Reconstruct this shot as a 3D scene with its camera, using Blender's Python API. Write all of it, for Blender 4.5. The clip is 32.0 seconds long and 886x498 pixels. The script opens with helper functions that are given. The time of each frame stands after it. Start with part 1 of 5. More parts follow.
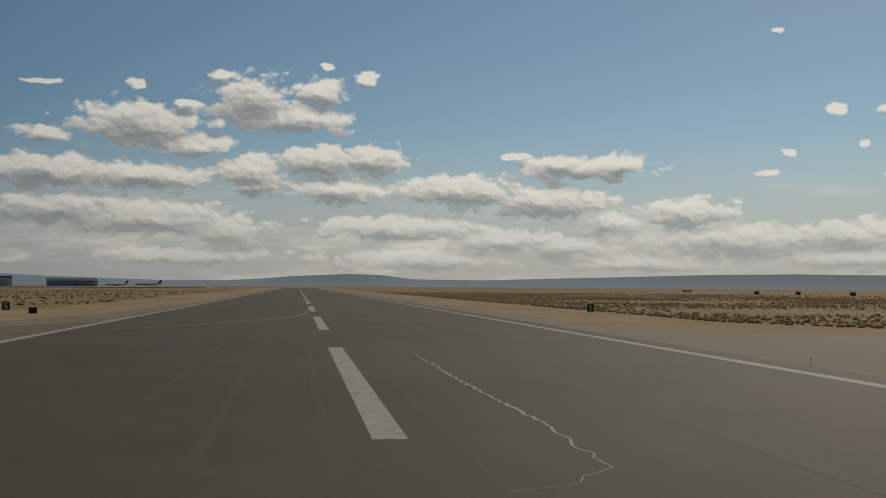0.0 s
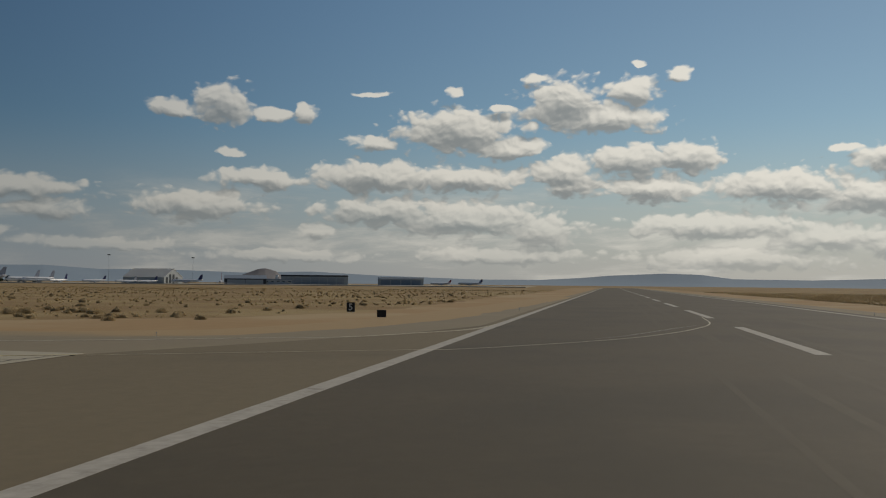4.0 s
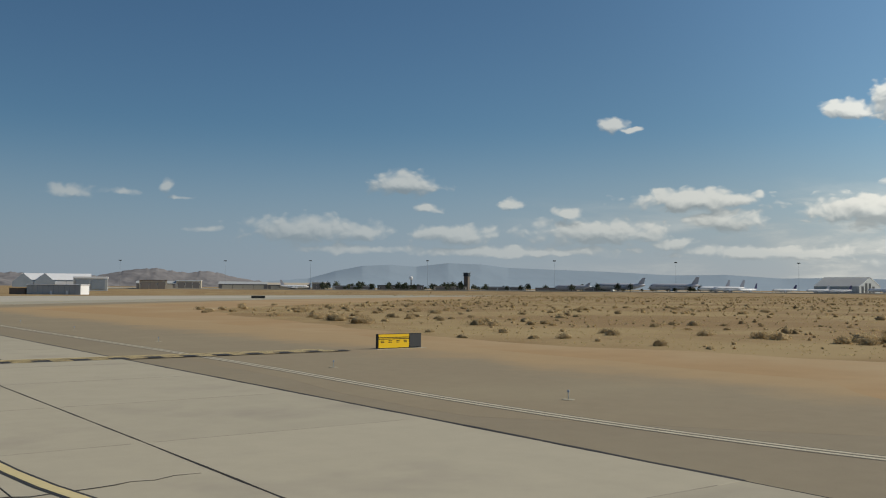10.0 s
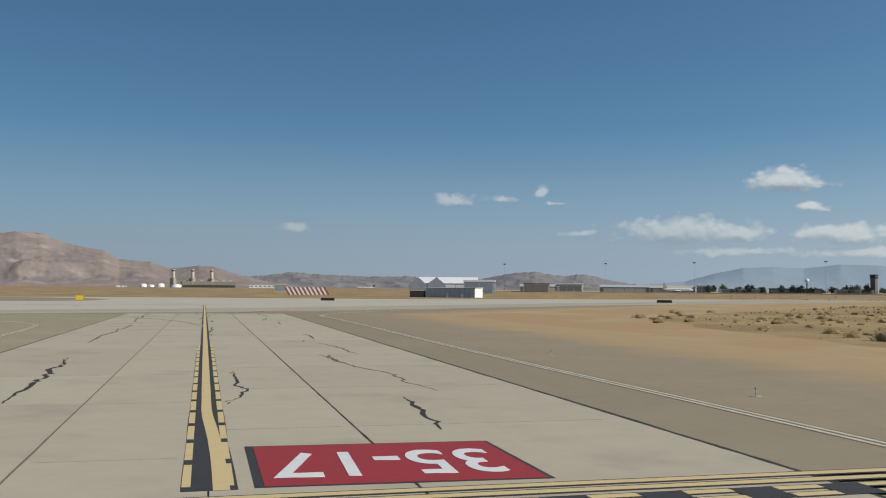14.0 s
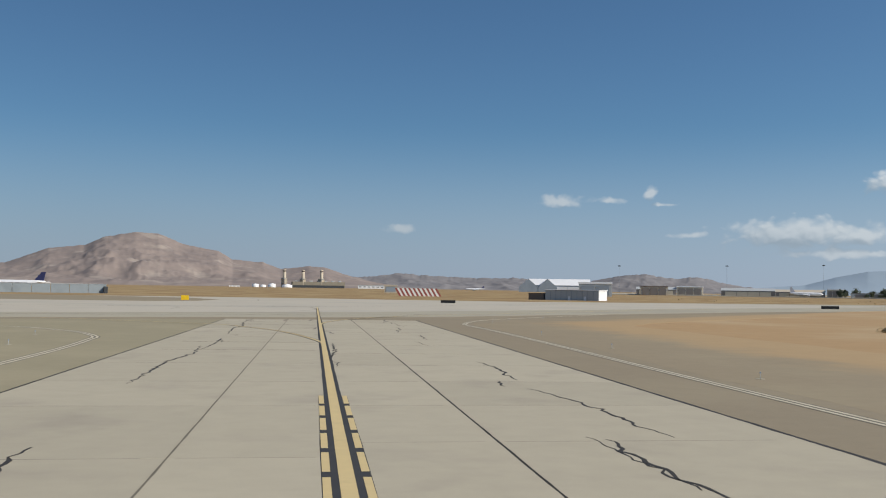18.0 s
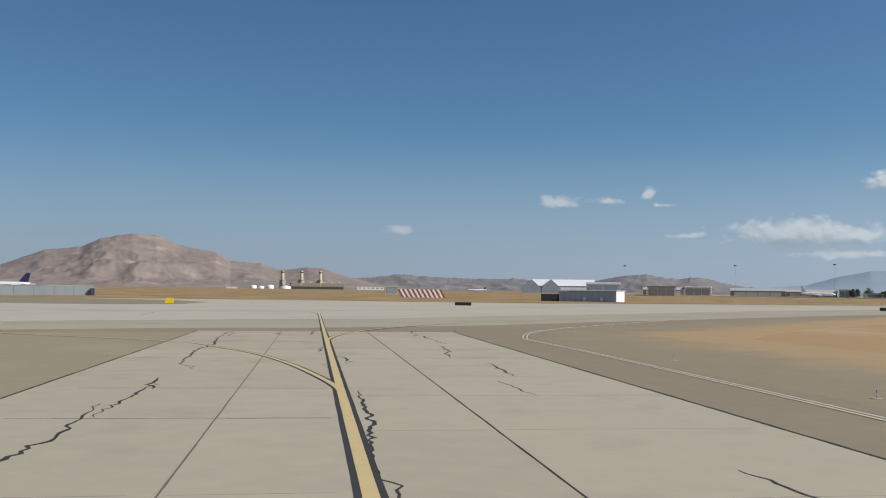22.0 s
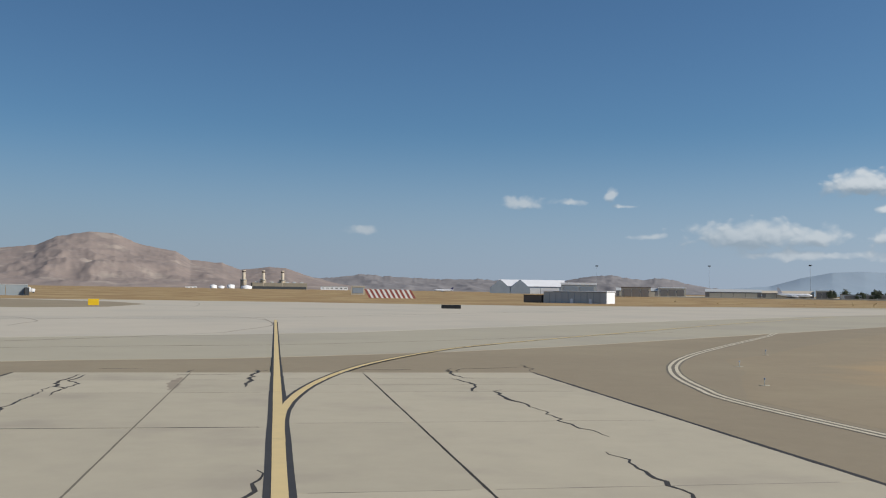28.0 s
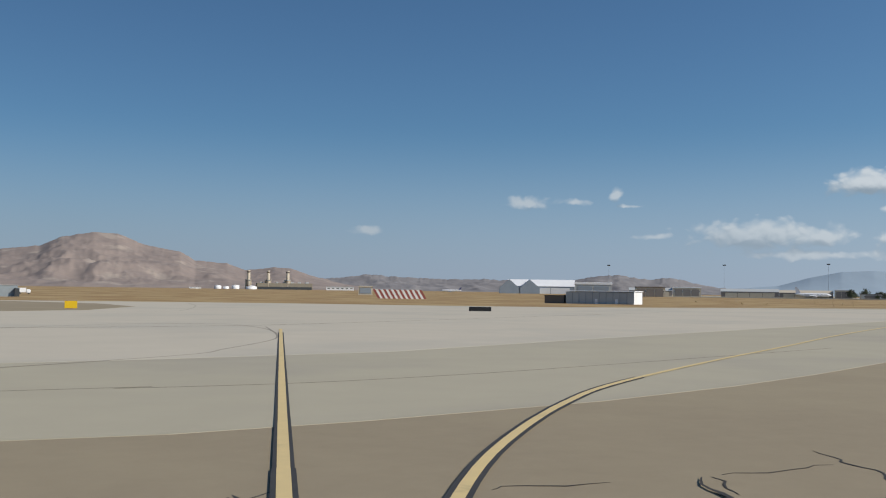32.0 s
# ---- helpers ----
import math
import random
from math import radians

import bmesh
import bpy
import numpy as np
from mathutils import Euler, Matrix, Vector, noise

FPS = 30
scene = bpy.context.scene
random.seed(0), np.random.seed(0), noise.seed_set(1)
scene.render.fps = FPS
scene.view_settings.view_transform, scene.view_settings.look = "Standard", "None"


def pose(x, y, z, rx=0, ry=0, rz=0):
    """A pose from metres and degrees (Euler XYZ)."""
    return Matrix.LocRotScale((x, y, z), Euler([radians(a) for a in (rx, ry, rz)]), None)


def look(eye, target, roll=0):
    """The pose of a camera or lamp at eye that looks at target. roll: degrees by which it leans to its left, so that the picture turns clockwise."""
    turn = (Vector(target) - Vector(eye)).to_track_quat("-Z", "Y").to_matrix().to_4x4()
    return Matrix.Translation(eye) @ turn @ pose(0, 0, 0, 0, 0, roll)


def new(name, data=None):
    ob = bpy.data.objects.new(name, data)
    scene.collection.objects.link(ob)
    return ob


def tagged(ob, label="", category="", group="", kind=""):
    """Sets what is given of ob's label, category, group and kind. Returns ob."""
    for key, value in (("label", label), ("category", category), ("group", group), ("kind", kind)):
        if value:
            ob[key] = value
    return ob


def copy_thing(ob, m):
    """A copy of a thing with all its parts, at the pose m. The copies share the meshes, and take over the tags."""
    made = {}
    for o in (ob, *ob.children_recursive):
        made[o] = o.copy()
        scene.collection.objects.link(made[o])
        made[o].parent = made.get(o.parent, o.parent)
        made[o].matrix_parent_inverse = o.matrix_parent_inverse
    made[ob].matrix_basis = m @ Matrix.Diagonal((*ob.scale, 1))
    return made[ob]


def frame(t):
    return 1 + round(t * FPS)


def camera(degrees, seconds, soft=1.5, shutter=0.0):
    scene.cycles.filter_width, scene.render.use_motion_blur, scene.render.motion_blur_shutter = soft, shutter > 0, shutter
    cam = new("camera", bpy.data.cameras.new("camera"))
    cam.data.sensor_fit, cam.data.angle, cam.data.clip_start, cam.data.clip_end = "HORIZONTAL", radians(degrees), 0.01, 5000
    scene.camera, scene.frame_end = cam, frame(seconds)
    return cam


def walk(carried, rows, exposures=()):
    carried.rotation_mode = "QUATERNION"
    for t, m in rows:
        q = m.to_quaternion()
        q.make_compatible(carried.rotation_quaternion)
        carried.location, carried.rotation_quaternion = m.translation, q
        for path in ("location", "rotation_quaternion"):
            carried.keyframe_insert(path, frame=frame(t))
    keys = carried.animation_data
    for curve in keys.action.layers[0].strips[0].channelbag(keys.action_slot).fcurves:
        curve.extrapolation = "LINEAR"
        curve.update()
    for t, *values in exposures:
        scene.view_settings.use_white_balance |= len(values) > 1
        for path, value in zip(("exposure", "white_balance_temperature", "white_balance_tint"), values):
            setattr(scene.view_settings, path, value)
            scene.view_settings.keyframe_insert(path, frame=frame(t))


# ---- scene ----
cam = camera(49.4, 32.0, soft=1.1)
PATH = [
    (0, (-75.73, 2.37, 3.920), (-65.849, 0.882, 4.308), 0.35),
    (0.5, (-72.01, 2.79, 3.920), (-62.108, 1.452, 4.311), 0.47),
    (1, (-68.27, 3.46, 3.910), (-58.335, 2.383, 4.291), 0.40),
    (1.5, (-64.54, 4.29, 3.880), (-54.576, 3.530, 4.264), 0.50),
    (2, (-60.82, 5.40, 3.860), (-50.833, 5.068, 4.239), 0.55),
    (2.5, (-57.16, 6.68, 3.840), (-47.168, 6.812, 4.213), 0.59),
    (3, (-53.57, 8.17, 3.820), (-43.600, 8.852, 4.189), 0.46),
    (3.5, (-50.04, 9.80, 3.800), (-40.119, 10.996, 4.168), 0.48),
    (5.5, (-37.19, 18.44, 3.725), (-27.773, 21.786, 4.074), 0.38),
    (6, (-34.20, 20.89, 3.710), (-24.992, 24.768, 4.065), 0.29),
    (6.5, (-31.26, 23.64, 3.710), (-22.271, 28.007, 4.050), 0.65),
    (7, (-28.42, 26.64, 3.710), (-19.690, 31.491, 4.098), 0.64),
    (7.5, (-25.91, 29.72, 3.710), (-17.440, 35.021, 4.076), 0.69),
    (8, (-23.57, 32.85, 3.710), (-15.428, 38.650, 4.109), 0.83),
    (8.5, (-21.41, 36.07, 3.710), (-13.606, 42.312, 4.042), 0.30),
    (9, (-19.43, 39.43, 3.710), (-12.042, 46.163, 4.072), 0.86),
    (9.5, (-17.59, 42.99, 3.710), (-10.573, 50.100, 4.065), 0.56),
    (10, (-15.91, 46.74, 3.710), (-9.304, 54.239, 4.113), 0.41),
    (10.5, (-14.35, 50.62, 3.710), (-8.129, 58.445, 4.090), 0.56),
    (11, (-12.93, 54.58, 3.710), (-7.164, 62.737, 4.153), 0.72),
    (11.5, (-11.74, 58.58, 3.710), (-6.390, 67.027, 4.099), 0.47),
    (12, (-10.84, 62.67, 3.710), (-5.957, 71.390, 4.144), 0.50),
    (12.5, (-10.31, 66.92, 3.705), (-5.845, 75.854, 4.125), 0.52),
    (13, (-9.84, 71.31, 3.692), (-5.803, 80.448, 4.131), 0.45),
    (13.5, (-9.40, 75.73, 3.680), (-5.731, 85.024, 4.081), 0.49),
    (14, (-8.99, 80.04, 3.668), (-5.663, 89.461, 4.075), 0.46),
    (14.5, (-8.61, 84.15, 3.656), (-5.533, 93.657, 4.056), 0.59),
    (16.5, (-7.46, 99.44, 3.614), (-4.982, 109.119, 4.037), 0.88),
    (17, (-7.18, 103.24, 3.603), (-4.792, 112.942, 4.008), 1.04),
    (17.5, (-6.88, 107.02, 3.592), (-4.551, 116.737, 3.996), 0.91),
    (18, (-6.58, 110.79, 3.582), (-4.308, 120.520, 3.994), 0.90),
    (18.5, (-6.27, 114.54, 3.571), (-4.042, 124.281, 3.966), 0.82),
    (19, (-5.96, 118.31, 3.561), (-3.758, 128.056, 3.965), 0.80),
    (19.5, (-5.64, 122.08, 3.550), (-3.450, 131.829, 3.955), 0.69),
    (20, (-5.33, 125.89, 3.540), (-3.137, 135.638, 3.961), 0.65),
    (20.5, (-5.00, 129.72, 3.529), (-2.814, 139.470, 3.938), 0.71),
    (21, (-4.69, 133.55, 3.518), (-2.480, 143.294, 3.931), 0.75),
    (21.5, (-4.40, 137.36, 3.507), (-2.174, 147.100, 3.927), 0.67),
    (22, (-4.02, 141.10, 3.497), (-1.733, 150.826, 3.919), 0.74),
    (22.5, (-3.51, 144.79, 3.487), (-1.142, 154.497, 3.899), 0.75),
    (23, (-2.97, 148.46, 3.476), (-0.509, 158.144, 3.892), 0.78),
    (23.5, (-2.47, 152.10, 3.466), (0.053, 161.768, 3.880), 0.71),
    (24, (-2.03, 155.69, 3.456), (0.550, 165.342, 3.873), 0.78),
    (24.5, (-1.57, 159.19, 3.446), (1.050, 168.832, 3.868), 0.72),
    (25, (-1.13, 162.69, 3.436), (1.534, 172.319, 3.859), 0.76),
    (25.5, (-0.67, 166.19, 3.427), (2.031, 175.809, 3.848), 0.79),
    (27.5, (0.83, 180.73, 3.386), (3.522, 190.351, 3.815), 0.89),
    (28, (1.13, 184.39, 3.376), (3.785, 194.021, 3.807), 0.88),
    (28.5, (1.43, 188.01, 3.366), (4.056, 197.649, 3.801), 0.87),
    (29, (1.72, 191.55, 3.356), (4.302, 201.202, 3.777), 0.82),
    (29.5, (1.99, 194.99, 3.346), (4.561, 204.645, 3.764), 0.70),
    (30, (2.27, 198.41, 3.336), (4.807, 208.074, 3.760), 0.78),
    (30.5, (2.56, 201.84, 3.327), (5.078, 211.509, 3.744), 0.73),
    (31, (2.89, 205.24, 3.317), (5.391, 214.913, 3.750), 0.78),
    (31.5, (3.33, 208.58, 3.308), (5.864, 218.244, 3.733), 0.66),
    (32, (3.83, 211.89, 3.299), (6.436, 221.535, 3.731), 0.78),
]
EXPOSURES = [(0.0, -1.36, 7350, 10), (3.5, -1.28, 7350, 10), (6.0, -0.94, 7450, 9.5), (10.0, -0.4, 7150, 8.2), (13.0, -0.17, 6900, 8), (19.0, -0.02, 6800, 11.2), (24.0, -0.04, 6800, 11.6), (32.0, -0.08, 6700, 10.6)]
walk(cam, [(t, look(eye, target, roll)) for t, eye, target, roll in PATH], EXPOSURES)

# ---- light: afternoon sun, blue sky with fair-weather cumulus ----
SUN_AZ, SUN_EL = 125.0, 36.0          # degrees clockwise from +y, and above the horizon


def node(tree, kind, inputs=(), **props):
    n = tree.nodes.new(kind)
    for key, value in props.items():
        setattr(n, key, value)
    for slot, value in (inputs.items() if isinstance(inputs, dict) else enumerate(inputs)):
        if value is None:
            continue
        if isinstance(value, bpy.types.NodeSocket):
            tree.links.new(value, n.inputs[slot])
        else:
            n.inputs[slot].default_value = value
    return n


def calc(tree, op, a, b=None, c=None):
    return node(tree, "ShaderNodeMath", [a, b, c], operation=op).outputs[0]


def mixed(tree, fac, a, b):
    n = tree.nodes.new("ShaderNodeMix")
    n.data_type = "RGBA"
    for slot, value in ((0, fac), (6, a), (7, b)):
        if isinstance(value, bpy.types.NodeSocket):
            tree.links.new(value, n.inputs[slot])
        elif slot:
            n.inputs[slot].default_value = (*value, 1.0)
        else:
            n.inputs[slot].default_value = value
    return n.outputs[2]


# clouds as heading, height, half width, half height in degrees: single puffs, long banks, low far banks
PUFFS = [
    (93.82, 11.99, 0.83, 0.39), (91.67, 12.7, 0.42, 0.16), (85.56, 12.06, 0.77, 0.29), (80.67, 11.13, 0.48, 0.26),
    (75.79, 10.99, 0.96, 0.16), (120.93, 9.76, 0.51, 0.26), (123.9, 9.62, 0.8, 0.42), (118.44, 7.53, 0.35, 0.19),
    (117.27, 6.44, 0.77, 0.22), (122.16, 7.78, 0.39, 0.19), (117.86, 14.2, 0.29, 0.13), (123.81, 5.99, 0.51, 0.22),
    (102.69, 7.55, 1.03, 0.22), (67.55, 7.46, 0.77, 0.26), (51.38, 9.47, 0.9, 0.39), (52.4, 9.2, 0.5, 0.15),
    (45.57, 4.83, 1.0, 0.3), (48.78, 4.37, 0.96, 0.3), (40.52, 4.64, 0.8, 0.29), (27.45, 3.19, 1.03, 0.19),
    (25.45, 5.6, 0.6, 0.3), (10.54, 3.45, 0.95, 0.25), (26.1, 5.0, 0.75, 0.14),
]
TOWERS = [
    (87.33, 10.5, 2.57, 1.35), (91.39, 11.15, 1.41, 0.77), (89.96, 9.62, 3.05, 0.77), (81.01, 8.95, 3.69, 1.16),
    (80.67, 9.35, 1.93, 0.85), (75.97, 8.13, 1.35, 0.45), (83.99, 7.91, 2.41, 0.71), (83.41, 10.25, 0.87, 0.26),
    (85.48, 9.28, 0.71, 0.26), (67.16, 10.16, 1.77, 1.09), (64.4, 9.82, 1.44, 0.45), (69.92, 9.71, 1.35, 0.39),
    (71.87, 9.87, 0.77, 0.55), (106.82, 6.81, 3.79, 0.64), (105.53, 7.17, 1.67, 0.51), (109.09, 7.06, 1.44, 0.58),
    (69.26, 5.96, 2.73, 0.55), (56.05, 5.06, 3.69, 0.58), (57.68, 3.93, 2.09, 0.64), (39.04, 6.09, 2.18, 0.71),
    (20.0, 5.16, 1.48, 0.32), (22.8, 5.2, 0.9, 0.22),
]
BANKS = [
    (76.06, 6.19, 3.85, 0.83), (81.29, 6.1, 4.01, 0.71), (87.45, 6.51, 2.41, 0.9), (91.31, 7.21, 2.89, 0.9),
    (94.38, 7.34, 1.93, 0.9), (87.46, 5.81, 1.93, 0.64), (92.31, 5.49, 3.05, 0.71), (76.46, 4.21, 3.85, 0.83),
    (81.2, 3.72, 4.81, 0.96), (85.9, 3.0, 2.25, 0.96), (99.72, 5.52, 4.01, 0.9), (104.55, 4.89, 4.17, 0.9),
    (108.42, 3.61, 1.6, 0.77), (112.78, 4.23, 2.73, 0.83), (65.73, 4.37, 3.85, 0.77), (50.59, 3.23, 4.33, 0.71),
    (33.12, 3.27, 3.69, 0.77), (36.35, 3.2, 1.93, 0.58), (41.83, 3.03, 2.57, 0.58),
]
FAR_BANKS = [
    (102.31, 2.74, 3.53, 0.64), (105.84, 2.2, 3.05, 0.71), (95.88, 3.35, 5.14, 0.64), (115.84, 2.56, 6.42, 0.9),
    (121.38, 2.83, 3.53, 0.83), (72.64, 2.88, 1.09, 0.48), (54.8, 2.56, 1.28, 0.39), (84.0, 1.6, 5.0, 0.5),
    (70.0, 1.5, 5.0, 0.4), (97.0, 1.5, 6.0, 0.6), (110.0, 1.4, 6.0, 0.5), (122.0, 1.6, 5.0, 0.6),
    (45.0, 2.1, 7.0, 0.3), (60.0, 2.0, 5.0, 0.35), (36.0, 2.2, 4.0, 0.25),
]


def cloud_group():
    """A node group: how deep a direction (heading, height) lies inside the nearest cloud; 1 at its middle, 0 at its rim."""
    g = bpy.data.node_groups.new("cloud_field", "ShaderNodeTree")
    g.interface.new_socket(name="At", in_out="INPUT", socket_type="NodeSocketVector")
    g.interface.new_socket(name="Depth", in_out="OUTPUT", socket_type="NodeSocketFloat")
    at = g.nodes.new("NodeGroupInput").outputs[0]
    best = None
    for az, el, w, h in (*PUFFS, *TOWERS, *BANKS, *FAR_BANKS):
        w, h, el = w * 1.28, h * 1.4, el + 0.1
        v = node(g, "ShaderNodeVectorMath", [at, (1 / w, 1 / h, 0.0), (-az / w, -el / h, 0.0)], operation="MULTIPLY_ADD").outputs[0]
        far = node(g, "ShaderNodeVectorMath", [v], operation="LENGTH").outputs[1]
        best = far if best is None else calc(g, "SMOOTH_MIN", best, far, 0.22)
    out = calc(g, "SUBTRACT", 1.0, best)
    g.links.new(out, g.nodes.new("NodeGroupOutput").inputs[0])
    return g


def build_world():
    world = bpy.data.worlds.new("sky")
    scene.world = world
    world.use_nodes = True
    t = world.node_tree
    t.nodes.clear()
    sky = node(t, "ShaderNodeTexSky", sky_type="NISHITA", sun_disc=False, sun_elevation=radians(SUN_EL),
               sun_rotation=radians(SUN_AZ), altitude=900, air_density=1.0, dust_density=0.4, ozone_density=3.5)
    way = node(t, "ShaderNodeTexCoord").outputs["Generated"]
    xyz = node(t, "ShaderNodeSeparateXYZ", [way])
    az = calc(t, "MULTIPLY", calc(t, "ARCTAN2", xyz.outputs[0], xyz.outputs[1]), 57.2958)
    el = calc(t, "MULTIPLY", calc(t, "ARCSINE", xyz.outputs[2]), 57.2958)
    at = node(t, "ShaderNodeCombineXYZ", [az, el, 0.0]).outputs[0]
    tall = node(t, "ShaderNodeVectorMath", [at, (1.0, 1.5, 1.0)], operation="MULTIPLY").outputs[0]
    # ragged rims: the place is pushed about by slow billows
    big = node(t, "ShaderNodeTexNoise", {"Vector": tall, "Scale": 0.55, "Detail": 3.0, "Roughness": 0.5}).outputs["Color"]
    push = node(t, "ShaderNodeVectorMath", [big, (0.5, 0.5, 0.5)], operation="SUBTRACT").outputs[0]
    bent = node(t, "ShaderNodeVectorMath", [at, node(t, "ShaderNodeVectorMath", [push, (1.7, 0.75, 0.0)], operation="MULTIPLY").outputs[0]], operation="ADD").outputs[0]
    soft = node(t, "ShaderNodeVectorMath", [tall, node(t, "ShaderNodeVectorMath", [push, (1.2, 1.2, 0.0)], operation="MULTIPLY").outputs[0]], operation="ADD").outputs[0]
    group = cloud_group()

    def depth(where):
        n = t.nodes.new("ShaderNodeGroup")
        n.node_tree = group
        t.links.new(where, n.inputs[0])
        return n.outputs[0]

    def billow(where):
        """Cauliflower heads of three sizes and fine wisps."""
        out = 0.7
        for size, amount in ((0.8, -0.62), (1.7, -0.4), (3.8, -0.12)):
            cell = node(t, "ShaderNodeTexVoronoi", {"Vector": where, "Scale": size, "Smoothness": 0.7}, feature="SMOOTH_F1", voronoi_dimensions="2D").outputs["Distance"]
            out = calc(t, "MULTIPLY_ADD", cell, amount, out)
        wisp = node(t, "ShaderNodeTexNoise", {"Vector": where, "Scale": 2.0, "Detail": 4.0, "Roughness": 0.5}).outputs["Fac"]
        return calc(t, "MULTIPLY_ADD", calc(t, "SUBTRACT", wisp, 0.5), 0.1, out)

    def moved(where, right, up):
        return node(t, "ShaderNodeVectorMath", [where, (right, up, 0.0)], operation="ADD").outputs[0]

    toward = node(t, "ShaderNodeMapRange", [az, 25.0, 100.0, 0.0, 1.0], interpolation_type="SMOOTHSTEP").outputs[0]
    inside = depth(bent)
    above = depth(moved(bent, 0.2, 0.55))
    fluff = billow(soft)
    fluff_up = billow(moved(soft, 0.1, 0.26))
    body = calc(t, "MULTIPLY_ADD", calc(t, "SUBTRACT", fluff, 0.3), 0.95, inside)
    rim = node(t, "ShaderNodeMapRange", [az, 20.0, 70.0, 0.8, 0.36]).outputs[0]
    cover = node(t, "ShaderNodeMapRange", [body, 0.0, rim, 0.0, 1.0], interpolation_type="SMOOTHSTEP").outputs[0]
    # a broken sheet of far cloud low over the runway's end
    sheet = node(t, "ShaderNodeTexNoise", {"Vector": node(t, "ShaderNodeVectorMath", [at, (0.13, 0.62, 1.0)], operation="MULTIPLY").outputs[0], "Scale": 1.0, "Detail": 7.0, "Roughness": 0.6, "Distortion": 0.3}).outputs["Fac"]
    reach = calc(t, "MULTIPLY", node(t, "ShaderNodeMapRange", [el, 6.8, 3.6, 0.0, 1.0], interpolation_type="SMOOTHSTEP").outputs[0],
                 node(t, "ShaderNodeMapRange", [az, 40.0, 74.0, 0.0, 1.0], interpolation_type="SMOOTHSTEP").outputs[0])
    veil = calc(t, "MULTIPLY", node(t, "ShaderNodeMapRange", [sheet, 0.41, 0.66, 0.0, 0.66], interpolation_type="SMOOTHSTEP").outputs[0], reach)
    # sunlit where there is less cloud above than here, grey beneath and in the thick of it
    lit = calc(t, "MULTIPLY_ADD", calc(t, "SUBTRACT", inside, above), 1.15, 0.5)
    lit = calc(t, "MULTIPLY_ADD", calc(t, "SUBTRACT", fluff, fluff_up), 0.75, lit)
    lit = calc(t, "MULTIPLY_ADD", calc(t, "MAXIMUM", calc(t, "SUBTRACT", inside, 0.3), 0.0), -0.45, lit)
    lit = node(t, "ShaderNodeMapRange", [lit, -0.05, 1.0, 0.0, 1.0], interpolation_type="SMOOTHSTEP").outputs[0]
    white = mixed(t, lit, CLOUD_BASE, CLOUD_TOP)
    sheet_white = mixed(t, node(t, "ShaderNodeMapRange", [sheet, 0.42, 0.7, 0.25, 0.95]).outputs[0], CLOUD_BASE, CLOUD_TOP)
    # haze that thickens toward the horizon and toward the sun
    low = node(t, "ShaderNodeMapRange", [el, 0.0, 10.0, 1.0, 0.0], interpolation_type="SMOOTHSTEP").outputs[0]
    haze = calc(t, "MULTIPLY", low, calc(t, "MULTIPLY_ADD", toward, 0.1, 0.8))
    blue = node(t, "ShaderNodeVectorMath", [sky.outputs[0], mixed(t, toward, SKY_TINT, SKY_TINT_WARM)], operation="MULTIPLY").outputs[0]
    air = mixed(t, haze, blue, mixed(t, toward, HAZE_COOL, HAZE_WARM))
    thin = node(t, "ShaderNodeMapRange", [az, 22.0, 80.0, 0.42, 0.95]).outputs[0]
    cover = calc(t, "MULTIPLY", calc(t, "MULTIPLY", cover, thin), node(t, "ShaderNodeMapRange", [el, 0.2, 5.2, 0.32, 1.0]).outputs[0])
    col = mixed(t, cover, mixed(t, veil, air, sheet_white), white)
    # the sky grows brighter round the sun
    a, e = radians(SUN_AZ), radians(SUN_EL)
    near = node(t, "ShaderNodeVectorMath", [way, (math.sin(a) * math.cos(e), math.cos(a) * math.cos(e), math.sin(e))], operation="DOT_PRODUCT").outputs[1]
    glow = node(t, "ShaderNodeMapRange", [near, 0.3, 0.88, 1.0, 1.75], interpolation_type="SMOOTHSTEP").outputs[0]
    glow = calc(t, "MULTIPLY", glow, node(t, "ShaderNodeMapRange", [near, -0.5, 0.5, 0.8, 1.16]).outputs[0])
    col = node(t, "ShaderNodeVectorMath", {0: col, "Scale": glow}, operation="SCALE").outputs[0]
    back = node(t, "ShaderNodeBackground", [col, SKY_STRENGTH])
    t.links.new(back.outputs[0], node(t, "ShaderNodeOutputWorld").inputs[0])


SKY_STRENGTH = 0.068
CLOUD_TOP, CLOUD_BASE = (12.4, 12.7, 12.6), (4.2, 4.8, 5.3)
HAZE_COOL, HAZE_WARM = (5.05, 6.3, 8.7), (6.9, 7.2, 7.6)
SKY_TINT, SKY_TINT_WARM = (0.8, 1.12, 1.28), (0.98, 1.08, 1.02)
build_world()
sun = new("sun", bpy.data.lights.new("sun", "SUN"))
sun.data.energy, sun.data.angle, sun.data.color = 4.9, radians(0.53), (1.0, 0.935, 0.84)
sun.matrix_world = look((0, 0, 60), (-math.sin(radians(SUN_AZ)) * 60, -math.cos(radians(SUN_AZ)) * 60, 60 - 60 * math.tan(radians(SUN_EL))))


